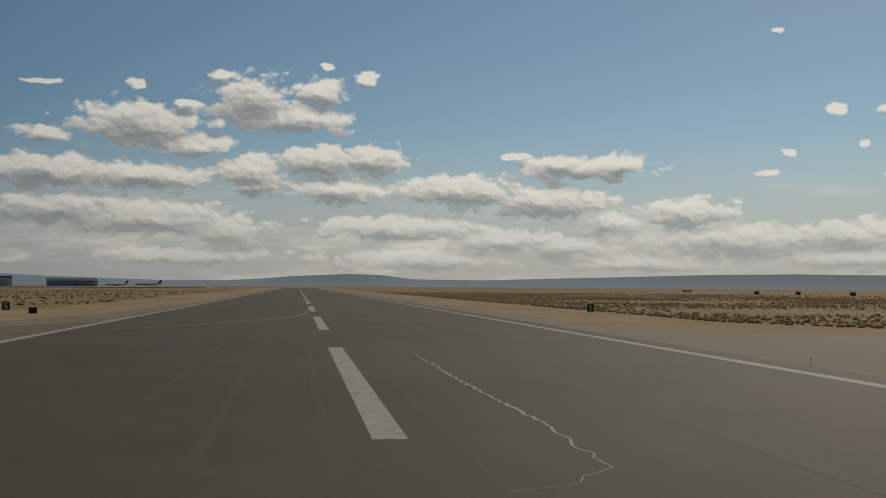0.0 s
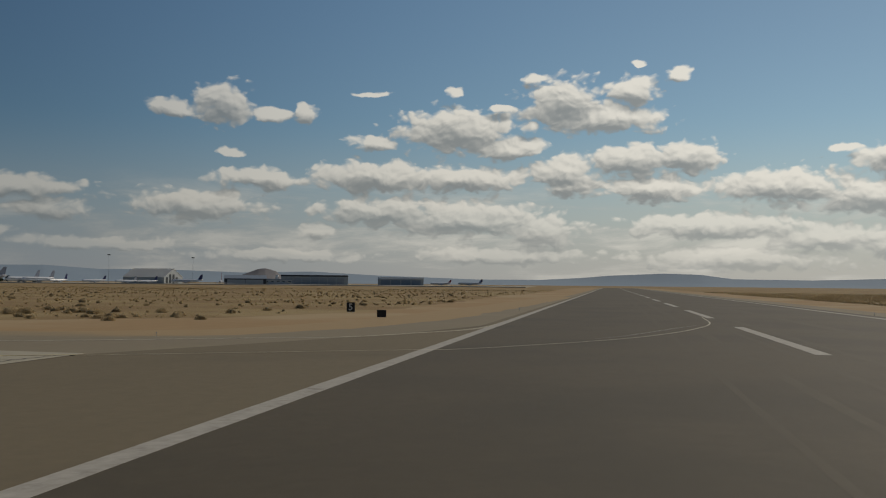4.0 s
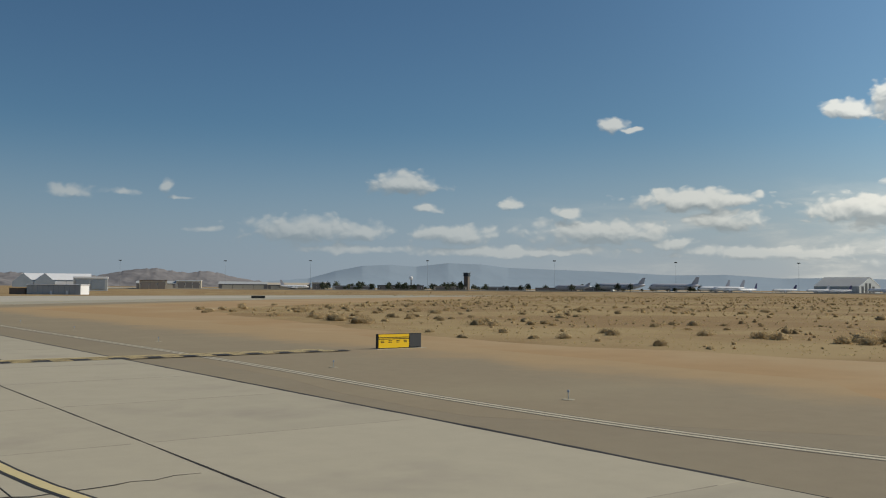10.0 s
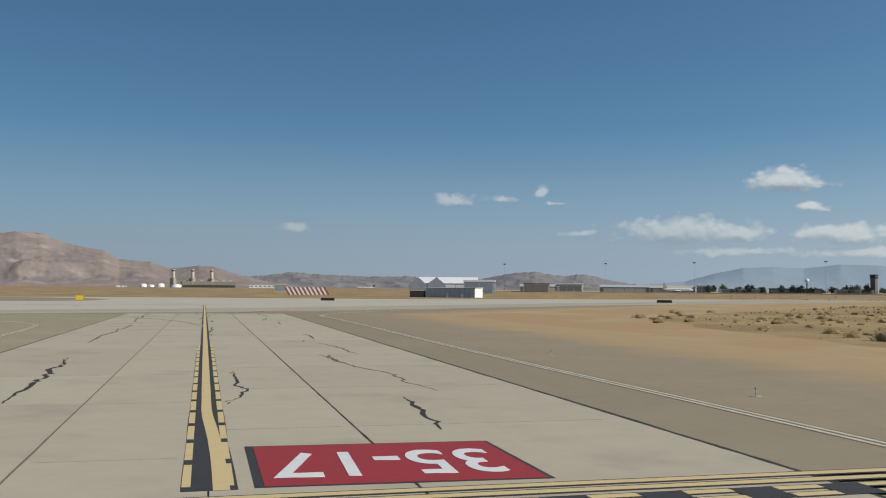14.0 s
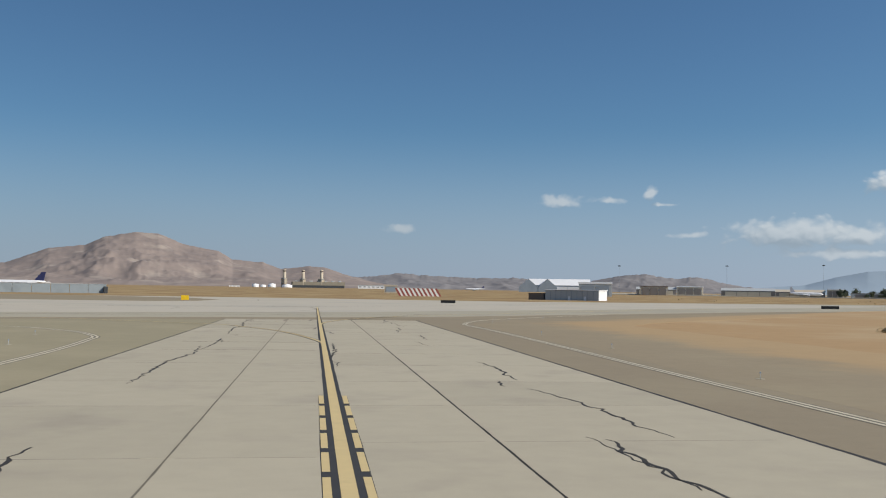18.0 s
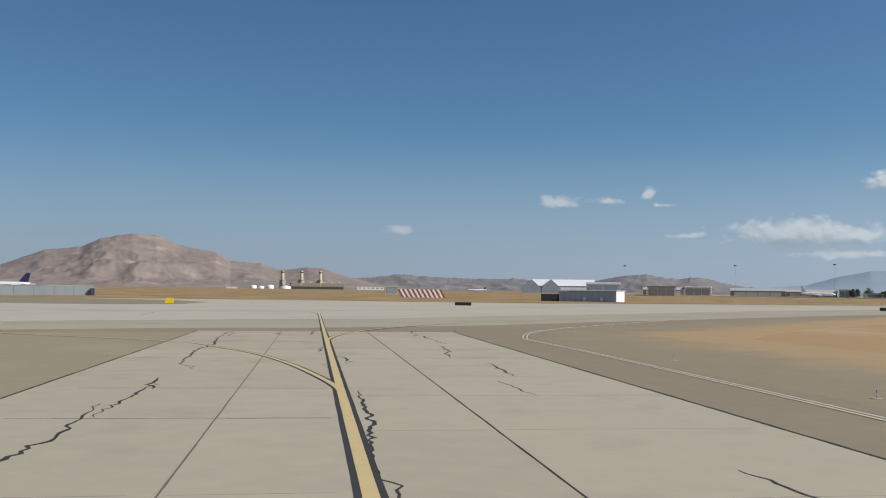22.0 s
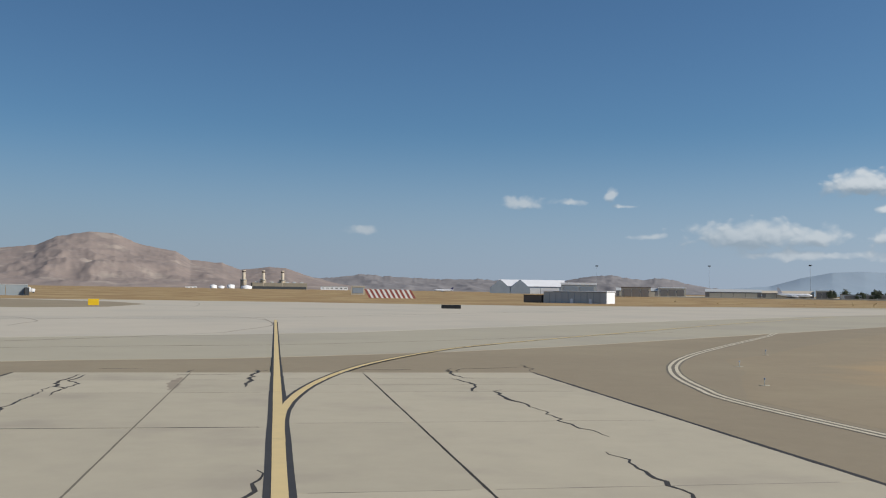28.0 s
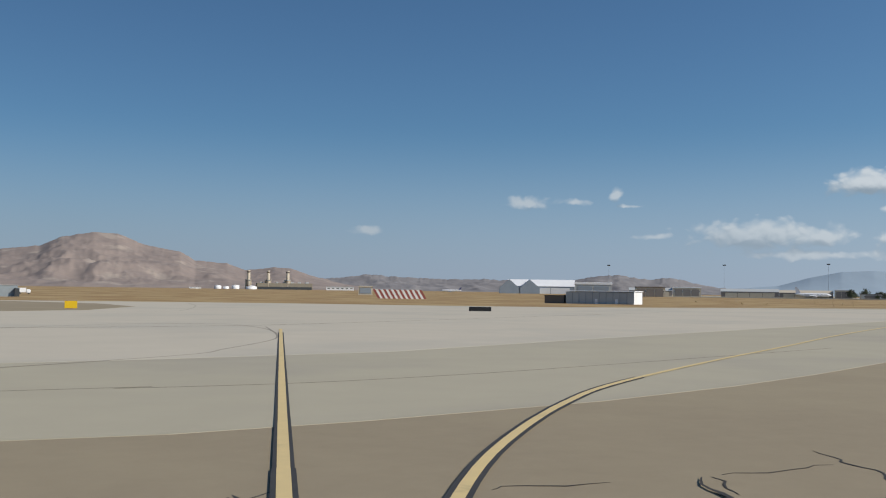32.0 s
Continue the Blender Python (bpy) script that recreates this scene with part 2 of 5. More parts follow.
# ---- materials ----
def material(name, base, other=None, rough=0.8, grain=(3.0, 0.25), stain=None, bump=0.0, metal=0.0, vary=0.0, coord="Object", bump_scale=None, gloss=0.35):
    """A surface of two tones mixed by fine grain, large stains of a third tone, fine relief and a shade that differs from piece to piece."""
    m = bpy.data.materials.new(name)
    m.use_nodes = True
    t = m.node_tree
    bsdf = t.nodes["Principled BSDF"]
    bsdf.inputs["Specular IOR Level"].default_value = gloss
    bsdf.inputs["Roughness"].default_value, bsdf.inputs["Metallic"].default_value = rough, metal
    where = node(t, "ShaderNodeTexCoord").outputs[coord]
    other = other or tuple(c * 0.8 for c in base)
    fine = node(t, "ShaderNodeTexNoise", {"Vector": where, "Scale": grain[0], "Detail": 6.0, "Roughness": 0.65})
    fac = node(t, "ShaderNodeMapRange", [fine.outputs["Fac"], 0.5 - grain[1], 0.5 + grain[1], 0.0, 1.0]).outputs[0]
    col = mixed(t, fac, base, other)
    if stain:
        tone, size, low, high, strength = stain
        blot = node(t, "ShaderNodeTexNoise", {"Vector": where, "Scale": size, "Detail": 4.0, "Roughness": 0.6})
        amount = node(t, "ShaderNodeMapRange", [blot.outputs["Fac"], low, high, 0.0, strength], interpolation_type="SMOOTHSTEP").outputs[0]
        col = mixed(t, amount, col, tone)
    if vary:
        chance = node(t, "ShaderNodeObjectInfo").outputs["Random"]
        gain = node(t, "ShaderNodeMapRange", [chance, 0.0, 1.0, 1.0 - vary, 1.0 + vary]).outputs[0]
        col = node(t, "ShaderNodeHueSaturation", {"Value": gain, "Color": col}).outputs[0]
    t.links.new(col, bsdf.inputs["Base Color"])
    if bump:
        rel = node(t, "ShaderNodeTexNoise", {"Vector": where, "Scale": bump_scale or grain[0] * 6, "Detail": 5.0, "Roughness": 0.7})
        b = node(t, "ShaderNodeBump", {"Strength": bump, "Distance": 0.02, "Height": rel.outputs["Fac"]})
        t.links.new(b.outputs[0], bsdf.inputs["Normal"])
    return m


ASPHALT = material("runway_asphalt", (0.106, 0.085, 0.053), (0.083, 0.067, 0.043), 0.8, (1.6, 0.26), ((0.068, 0.057, 0.038), 0.06, 0.42, 0.66, 0.75), 0.35, bump_scale=30, gloss=0.26)
TURNOFF = material("turnoff_asphalt", (0.2, 0.162, 0.102), (0.165, 0.135, 0.086), 0.85, (1.6, 0.28), ((0.135, 0.11, 0.072), 0.06, 0.45, 0.7, 0.7), 0.35, bump_scale=30, gloss=0.2)
OLD_ASPHALT = material("old_asphalt", (0.305, 0.272, 0.182), (0.265, 0.236, 0.157), 0.85, (1.2, 0.3), ((0.335, 0.295, 0.198), 0.08, 0.45, 0.75, 0.7), 0.3, bump_scale=30, gloss=0.15)
SHOULDER = material("shoulder_asphalt", (0.27, 0.227, 0.158), (0.234, 0.196, 0.136), 0.85, (1.2, 0.3), ((0.292, 0.25, 0.171), 0.08, 0.45, 0.75, 0.7), 0.3, bump_scale=30, gloss=0.15)
CONCRETE = material("slab_concrete", (0.412, 0.372, 0.279), (0.362, 0.327, 0.246), 0.88, (0.9, 0.3), ((0.285, 0.252, 0.2), 0.22, 0.5, 0.78, 0.6), 0.2, vary=0.045, bump_scale=25)
PALE = material("pale_concrete", (0.37, 0.34, 0.256), (0.332, 0.305, 0.231), 0.85, (0.2, 0.3), ((0.27, 0.25, 0.21), 0.035, 0.45, 0.7, 0.6), 0.1)
PALER = material("pale_apron_concrete", (0.46, 0.42, 0.34), (0.41, 0.375, 0.305), 0.85, (0.15, 0.3), ((0.34, 0.325, 0.28), 0.03, 0.45, 0.7, 0.6), 0.1)
FADED = material("faded_tar_line", (0.2, 0.18, 0.15), (0.27, 0.245, 0.2), 0.9, (0.4, 0.3))
FADED_DARK = material("faded_black_border", (0.11, 0.098, 0.075), (0.17, 0.15, 0.112), 0.9, (0.8, 0.3))
STAIN = material("rusty_joint_stain", (0.2, 0.162, 0.12), (0.3, 0.262, 0.2), 0.9, (1.4, 0.22))
JOINT = material("joint_filler", (0.035, 0.03, 0.025), rough=0.9)
SEALER = material("crack_sealer", (0.03, 0.026, 0.022), (0.05, 0.044, 0.036), 0.7, (4.0, 0.3))
PALE_SEAL = material("pale_crack_filler", (0.5, 0.47, 0.42), (0.36, 0.33, 0.29), 0.9, (2.0, 0.3))
DESERT = material("desert_soil", (0.287, 0.195, 0.1), (0.238, 0.161, 0.082), 0.95, (0.35, 0.22), ((0.355, 0.268, 0.14), 0.03, 0.42, 0.62, 0.9), 0.5, bump_scale=4, gloss=0.1)
DIRT = material("bare_dirt", (0.39, 0.265, 0.143), (0.34, 0.23, 0.124), 0.95, (0.5, 0.25), ((0.42, 0.325, 0.2), 0.035, 0.42, 0.66, 0.8), 0.4, bump_scale=8, gloss=0.1)


def sand_over_asphalt():
    """Asphalt whose cover of blown sand thickens away from the taxiway, in drifts."""
    m = material("sandy_asphalt_verge", (0.289, 0.24, 0.165), (0.25, 0.207, 0.141), 0.9, (1.2, 0.3), ((0.31, 0.265, 0.178), 0.08, 0.45, 0.75, 0.7), 0.3, bump_scale=30, gloss=0.12)
    t = m.node_tree
    bsdf = t.nodes["Principled BSDF"]
    bare = bsdf.inputs["Base Color"].links[0].from_socket
    where = node(t, "ShaderNodeTexCoord").outputs["Object"]
    away = node(t, "ShaderNodeVectorMath", [where, (0.9949, -0.1005, 0.0)], operation="DOT_PRODUCT").outputs[1]
    beyond = node(t, "ShaderNodeVectorMath", [where, (0.66, -0.75, 0.0)], operation="DOT_PRODUCT").outputs[1]
    away = calc(t, "MINIMUM", away, calc(t, "ADD", beyond, 156.5))
    drift = node(t, "ShaderNodeTexNoise", {"Vector": where, "Scale": 0.16, "Detail": 5.0, "Roughness": 0.6}).outputs["Fac"]
    edge = calc(t, "MULTIPLY_ADD", calc(t, "SUBTRACT", drift, 0.5), 11.0, away)
    cover = node(t, "ShaderNodeMapRange", [edge, 7.0, 14.0, 0.0, 1.0], interpolation_type="SMOOTHSTEP").outputs[0]
    grain = node(t, "ShaderNodeTexNoise", {"Vector": where, "Scale": 0.5, "Detail": 6.0}).outputs["Fac"]
    sand = mixed(t, grain, (0.4, 0.29, 0.165), (0.35, 0.25, 0.14))
    t.links.new(mixed(t, cover, bare, sand), bsdf.inputs["Base Color"])
    return m


SANDY = sand_over_asphalt()
WHITE_PAINT = material("white_paint", (0.46, 0.43, 0.37), (0.32, 0.295, 0.25), 0.8, (2.2, 0.22), ((0.16, 0.145, 0.12), 0.9, 0.55, 0.75, 0.6))
CREAM_PAINT = material("faded_edge_paint", (0.62, 0.56, 0.42), (0.42, 0.37, 0.27), 0.7, (1.6, 0.25))
YELLOW_PAINT = material("yellow_paint", (0.6, 0.465, 0.225), (0.52, 0.41, 0.21), 0.7, (1.8, 0.3), ((0.28, 0.23, 0.14), 0.7, 0.6, 0.8, 0.6))
PALE_YELLOW = material("worn_pale_yellow_paint", (0.64, 0.53, 0.27), (0.5, 0.42, 0.23), 0.7, (1.8, 0.3))
BLACK_PAINT = material("black_paint", (0.03, 0.03, 0.032), (0.05, 0.048, 0.045), 0.75, (1.5, 0.3))
RED_PAINT = material("red_paint", (0.33, 0.03, 0.035), (0.26, 0.03, 0.034), 0.7, (1.2, 0.3))
HILL = material("bare_mountain", (0.26, 0.212, 0.185), (0.195, 0.163, 0.148), 0.95, (0.014, 0.2), ((0.34, 0.295, 0.25), 0.006, 0.54, 0.66, 0.6))
# the haze of distance is put into the base colours of these two
FAR_HILL = material("haze_tinted_range", (0.285, 0.36, 0.425), (0.27, 0.345, 0.41), 0.95, (0.004, 0.2))
HAZY_HILL = material("haze_tinted_hills", (0.225, 0.215, 0.215), (0.15, 0.145, 0.15), 0.95, (0.008, 0.16))


def leafy(m, share=0.45):
    """Lets light through thin dry leaves and stalks."""
    t = m.node_tree
    bsdf = t.nodes["Principled BSDF"]
    thin = node(t, "ShaderNodeBsdfTranslucent", {"Color": bsdf.inputs["Base Color"].links[0].from_socket})
    both = node(t, "ShaderNodeMixShader", [share, bsdf.outputs[0], thin.outputs[0]])
    t.links.new(both.outputs[0], t.nodes["Material Output"].inputs["Surface"])
    return m


SHRUB = leafy(material("dry_shrub", (0.56, 0.43, 0.25), (0.4, 0.31, 0.18), 0.9, (2.0, 0.3), vary=0.2, gloss=0.1))
BRUSH = leafy(material("brown_brush", (0.54, 0.4, 0.21), (0.45, 0.33, 0.17), 0.9, (0.3, 0.3), gloss=0.1), 0.4)
STRAW = leafy(material("dry_grass", (0.62, 0.5, 0.28), (0.54, 0.42, 0.23), 0.9, (0.5, 0.3), gloss=0.1), 0.5)
FABRIC = leafy(material("white_roof_fabric", (0.88, 0.88, 0.85), (0.82, 0.82, 0.8), 0.7, (0.1, 0.3)), 0.55)
WHITE_METAL = material("white_sheet_metal", (0.75, 0.76, 0.77), (0.66, 0.67, 0.68), 0.5, (0.1, 0.3))
GREY_METAL = material("grey_sheet_metal", (0.26, 0.3, 0.34), (0.2, 0.24, 0.28), 0.5, (0.15, 0.3))
GREY_HALL = material("weathered_hall_doors", (0.34, 0.36, 0.37), (0.3, 0.32, 0.33), 0.6, (0.15, 0.3))
PALE_GREY = material("pale_grey_wall", (0.42, 0.44, 0.44), (0.36, 0.38, 0.38), 0.6, (0.15, 0.3))
DARK_METAL = material("dark_metal", (0.05, 0.055, 0.06), (0.035, 0.04, 0.045), 0.5, (0.3, 0.3))
BEIGE = material("beige_wall", (0.48, 0.42, 0.33), (0.42, 0.37, 0.29), 0.8, (0.2, 0.3))
BROWN = material("brown_roof", (0.16, 0.13, 0.11), (0.12, 0.1, 0.085), 0.8, (0.2, 0.3))
PLANE_WHITE = material("aircraft_white", (0.74, 0.75, 0.76), (0.66, 0.67, 0.69), 0.35, (0.1, 0.3))
PLANE_GREY = material("aircraft_grey", (0.46, 0.46, 0.49), (0.4, 0.4, 0.43), 0.4, (0.1, 0.3))
TAIL_BLUE = material("tail_blue", (0.04, 0.045, 0.12), (0.03, 0.035, 0.1), 0.4, (0.2, 0.3))
TAIL_RED = material("tail_red", (0.35, 0.08, 0.07), (0.28, 0.06, 0.055), 0.4, (0.2, 0.3))
GLASS_DARK = material("dark_glazing", (0.02, 0.03, 0.04), (0.03, 0.04, 0.05), 0.1, (0.3, 0.3))
SIGN_YELLOW = material("sign_yellow", (0.8, 0.52, 0.02), (0.72, 0.46, 0.02), 0.4, (1.0, 0.3))
SIGN_BLACK = material("sign_black", (0.012, 0.012, 0.013), (0.02, 0.02, 0.02), 0.4, (1.0, 0.3))
SIGN_WHITE = material("sign_white", (0.75, 0.75, 0.72), (0.66, 0.66, 0.63), 0.4, (1.0, 0.3))
SIGN_RED = material("barrier_red", (0.3, 0.085, 0.07), (0.25, 0.075, 0.062), 0.6, (0.5, 0.3))
POLE = material("galvanised_steel", (0.35, 0.36, 0.37), (0.28, 0.29, 0.3), 0.45, (0.5, 0.3), metal=0.6)
BLUE_GLASS = material("blue_lamp_glass", (0.3, 0.36, 0.48), (0.26, 0.32, 0.44), 0.2, (1.0, 0.3))
CONCRETE_WALL = material("blast_wall_concrete", (0.26, 0.3, 0.32), (0.2, 0.235, 0.26), 0.8, (0.1, 0.3), ((0.17, 0.2, 0.22), 0.05, 0.5, 0.7, 0.5))
RUBBER = material("tyre_rubber_stain", (0.084, 0.069, 0.045), (0.104, 0.085, 0.055), 0.8, (0.4, 0.3), bump=0.35, bump_scale=30, gloss=0.26)
LEAF = material("dusty_tree_leaves", (0.055, 0.07, 0.035), (0.035, 0.045, 0.025), 0.8, (0.5, 0.3), vary=0.2)
STATION = material("station_cladding", (0.25, 0.225, 0.175), (0.2, 0.18, 0.14), 0.8, (0.08, 0.3))
WORKSHOP = material("workshop_cladding", (0.23, 0.205, 0.185), (0.18, 0.16, 0.145), 0.8, (0.1, 0.3))
BARK = material("tree_bark", (0.12, 0.09, 0.065), rough=0.9)


from mathutils.geometry import delaunay_2d_cdt


# ---- building blocks ----
def link(name, bm, mats, parent=None, label="", m=None):
    me = bpy.data.meshes.new(name)
    bm.to_mesh(me)
    bm.free()
    for one in (mats if isinstance(mats, (list, tuple)) else [mats]):
        me.materials.append(one)
    ob = new(name, me)
    if m is not None:
        ob.matrix_world = m
    if parent is not None:
        ob.parent = parent
    if label:
        ob["label"] = label
    return ob


def part(name, bm, mat, parent, label=""):
    return link(name, bm, mat, parent, label)


def thing(name, label, category, m=None, group="", kind=""):
    ob = new(name)
    if m is not None:
        ob.matrix_world = m
    return tagged(ob, label, category, group, kind)


def box(bm, x0, x1, y0, y1, z0, z1, bevel=0.0, mat=0):
    r = bmesh.ops.create_cube(bm, size=1.0)
    for v in r["verts"]:
        v.co = Vector(((x0 + x1) / 2 + v.co.x * (x1 - x0), (y0 + y1) / 2 + v.co.y * (y1 - y0), (z0 + z1) / 2 + v.co.z * (z1 - z0)))
    faces = {f for v in r["verts"] for f in v.link_faces}
    for f in faces:
        f.material_index = mat
    if bevel:
        edges = list({e for v in r["verts"] for e in v.link_edges})
        bmesh.ops.bevel(bm, geom=edges, offset=bevel, segments=1, affect="EDGES")
    return bm


def boxed(*a, **k):
    return box(bmesh.new(), *a, **k)


def tube(bm, p, q, r0, r1=None, n=10, caps=True):
    """A tapered round bar from p to q."""
    p, q = Vector(p), Vector(q)
    r1 = r0 if r1 is None else r1
    turn = (q - p).to_track_quat("Z", "Y").to_matrix()
    rings = []
    for at, r in ((p, r0), (q, r1)):
        rings.append([bm.verts.new(at + turn @ Vector((r * math.cos(2 * math.pi * k / n), r * math.sin(2 * math.pi * k / n), 0))) for k in range(n)])
    for k in range(n):
        f = bm.faces.new((rings[0][k], rings[0][(k + 1) % n], rings[1][(k + 1) % n], rings[1][k]))
        f.smooth = True
    if caps:
        bm.faces.new(rings[0][::-1])
        bm.faces.new(rings[1])
    return bm


def loft(bm, sections, n=12):
    """A closed body through round sections: (centre, half width, half height, direction axis is x)."""
    rings = []
    for (x, y, z), w, h in sections:
        rings.append([bm.verts.new((x, y + w * math.cos(2 * math.pi * k / n), z + h * math.sin(2 * math.pi * k / n))) for k in range(n)])
    for a, b in zip(rings, rings[1:]):
        for k in range(n):
            f = bm.faces.new((a[k], a[(k + 1) % n], b[(k + 1) % n], b[k]))
            f.smooth = True
    bm.faces.new(rings[0])
    bm.faces.new(rings[-1][::-1])
    bmesh.ops.recalc_face_normals(bm, faces=bm.faces[:])
    return bm


def fin(bm, outline, thick, axis="y"):
    """A thin closed plate from an outline of (u, v), thickness along the axis; u runs along x, v along the other one."""
    sides = []
    for s in (-thick / 2, thick / 2):
        sides.append([bm.verts.new((u, s, v) if axis == "y" else (u, v, s)) for u, v in outline])
    bm.faces.new(sides[0])
    bm.faces.new(sides[1][::-1])
    n = len(outline)
    for k in range(n):
        bm.faces.new((sides[0][k], sides[1][k], sides[1][(k + 1) % n], sides[0][(k + 1) % n]))
    bmesh.ops.recalc_face_normals(bm, faces=bm.faces[:])
    return bm


def rise(x, y):
    """The lie of the land: level at the airfield, a shallow hollow beyond it."""
    d = math.hypot(x, y - 80)
    s = max(0.0, min(1.0, (d - 560) / 200))
    s = s * s * (3 - 2 * s)
    e = max(0.0, min(1.0, (d - 800) / 700))
    e = e * e * (3 - 2 * e)
    return -2.4 * s * (1 - e) + 0.6 * e


def area(name, outline, z, mat, label, category="", skirt=0.03, ragged=0.0, step=6.0, kind="structure"):
    """A flat sheet with a small edge, its rim broken up where it is ragged."""
    pts = []
    n = len(outline)
    for k in range(n):
        a, b = Vector(outline[k]), Vector(outline[(k + 1) % n])
        if ragged and (b - a).length < 400:
            cuts = max(1, int((b - a).length / step))
            side = Vector((b - a).yx).normalized()
            side.x = -side.x
            for c in range(cuts):
                p = a.lerp(b, c / cuts)
                w = noise.noise((p.x * 0.11, p.y * 0.11, 3.1)) + 0.6 * noise.noise((p.x * 0.37, p.y * 0.37, 8.2))
                pts.append(p + side * w * ragged)
        else:
            pts.append(a)
    if sum(pts[k - 1].x * pts[k].y - pts[k].x * pts[k - 1].y for k in range(len(pts))) < 0:
        pts.reverse()
    flat, _, tris, *_ = delaunay_2d_cdt(pts, [], [list(range(len(pts)))], 1, 1e-4)
    bm = bmesh.new()
    top = [bm.verts.new((p.x, p.y, z)) for p in flat]
    for t in tris:
        f = bm.faces.new([top[k] for k in t])
        f.normal_update()
        if f.normal.z < 0:
            f.normal_flip()
    rim = [e for e in bm.edges if e.is_boundary]
    made = bmesh.ops.extrude_edge_only(bm, edges=rim)["geom"]
    for v in made:
        if isinstance(v, bmesh.types.BMVert):
            v.co.z -= skirt
    return tagged(link(name, bm, mat), label, category, kind=kind)


def smooth_line(points, step=1.5):
    """Points along a smooth curve through the given ones."""
    p = [Vector(q) for q in points]
    p = [p[0] * 2 - p[1], *p, p[-1] * 2 - p[-2]]
    out = []
    for a, b, c, d in zip(p, p[1:], p[2:], p[3:]):
        cuts = max(1, int((c - b).length / step))
        for k in range(cuts):
            s = k / cuts
            out.append(0.5 * (2 * b + (c - a) * s + (2 * a - 5 * b + 4 * c - d) * s * s + (3 * b - a - 3 * c + d) * s ** 3))
    return [*out, p[-2]]


def ribbon(bm, line, width, z, wobble=0.0, shift=0.0, seed=0.0, taper=False, thick=0.004):
    """A painted or poured strip along a line, a few millimetres proud."""
    rows = []
    n = len(line)
    for k, p in enumerate(line):
        d = (Vector(line[min(k + 1, n - 1)]) - Vector(line[max(k - 1, 0)])).normalized()
        side = Vector((d.y, -d.x))
        w = width / 2 * (1 + wobble * noise.noise((p[0] * 1.7 + seed, p[1] * 1.7, seed)))
        if taper:
            w *= min(1.0, 0.25 + 2.5 * min(k, n - 1 - k) / max(1, n - 1))
        c = Vector(p[:2]) + side * shift
        a, b = c - side * w, c + side * w
        rows.append([bm.verts.new((a.x, a.y, z - thick)), bm.verts.new((a.x, a.y, z)), bm.verts.new((b.x, b.y, z)), bm.verts.new((b.x, b.y, z - thick))])
    for r, s in zip(rows, rows[1:]):
        for k in range(3):
            bm.faces.new((r[k], s[k], s[k + 1], r[k + 1]))
    bm.faces.new(rows[0])
    bm.faces.new(rows[-1][::-1])
    bmesh.ops.recalc_face_normals(bm, faces=bm.faces[:])
    return bm


# ---- the ground ----
def build_ground():
    bm = bmesh.new()
    radii = [0, 60, 120, 180, 240, 300, 360, 430, 500, 580, 660, 740, 820, 950, 1100, 1300, 1600, 2000, 2600, 3400, 4400, 4960]
    rings = []
    for r in radii:
        ring = []
        for k in range(1 if r == 0 else 96):
            a = 2 * math.pi * k / 96
            x, y = r * math.sin(a), 80 + r * math.cos(a)
            ring.append(bm.verts.new((x, y, rise(x, y))))
        rings.append(ring)
    for k in range(96):
        bm.faces.new((rings[0][0], rings[1][(k + 1) % 96], rings[1][k]))
    for a, b in zip(rings[1:], rings[2:]):
        for k in range(96):
            f = bm.faces.new((a[k], a[(k + 1) % 96], b[(k + 1) % 96], b[k]))
            f.smooth = True
    bmesh.ops.recalc_face_normals(bm, faces=bm.faces[:])
    ob = tagged(link("ground", bm, DESERT), "dry tan desert plain with sparse scrub", "ground", kind="structure")
    if ob.data.polygons[200].normal.z < 0:
        ob.data.flip_normals()


build_ground()
EDGE_RIGHT = [(1700, 27), (600, 26), (250, 26), (121, 29), (57, 31), (30.4, 35.6), (20.5, 40), (14.8, 47.9), (12.6, 58), (14.4, 67), (16.2, 82),
              (18.5, 94), (21.5, 109), (24.5, 130), (26, 150), (28.2, 164), (29.6, 183), (32.3, 215), (39, 229), (57.6, 246), (107.5, 289)]
MARGIN = [(1700, 60), (600, 52), (250, 46), (121, 42), (75, 43), (48, 52), (36, 66), (32, 88), (34, 108), (41, 128), (46, 148), (52, 168), (61, 193), (76, 213), (110, 238), (170, 284), (260, 345), (340, 410)]
area("dirt_margin", [*MARGIN, (330, 470), (240, 430), (150, 345), (100, 290), (30, 215), (12, 150), (0, 60), (30, 20), (1700, 15)], 0.012, DIRT, "bare reddish tan dirt beside the pavement", "dirt", ragged=2.0)
area("dirt_margin_far_side", [(-900, -62), (-200, -60), (-60, -75), (0, -62), (30, -44), (250, -44), (1700, -48), (1700, -20), (-900, -20)], 0.012, DIRT,
     "bare tan dirt beside the runway", "dirt", ragged=2.0)
area("shoulder", [*EDGE_RIGHT, (160, 335), (160, 425), (-160, 440), (-160, 60), (-120, 32), (-900, 30), (-900, -29), (-60, -30), (-30, -60), (-24, -110), (-8, -110), (-4, -60), (5, -33), (20, -28), (244, -29), (1700, -29)],
     0.03, SHOULDER, "weathered grey-brown asphalt shoulder", "asphalt", ragged=0.5, step=3.0)
area("sandy_verge", [(px + sx, py + sy) for (px, py), (sx, sy) in zip(EDGE_RIGHT[2:], [(0, -3)] * 4 + [(-2.5, -2)] * 3 + [(-11, 0)] * 9 + [(-6, 6)] * 3)] + [(px + sx, py + sy) for (px, py), (sx, sy) in reversed(list(zip(EDGE_RIGHT[2:], [(0, 5)] * 4 + [(4, 3)] * 3 + [(8, 0)] * 9 + [(9, -4)] * 3)))],
     0.0316, SANDY, "asphalt verge half covered by blown sand", "verge", ragged=0.7, step=2.5)
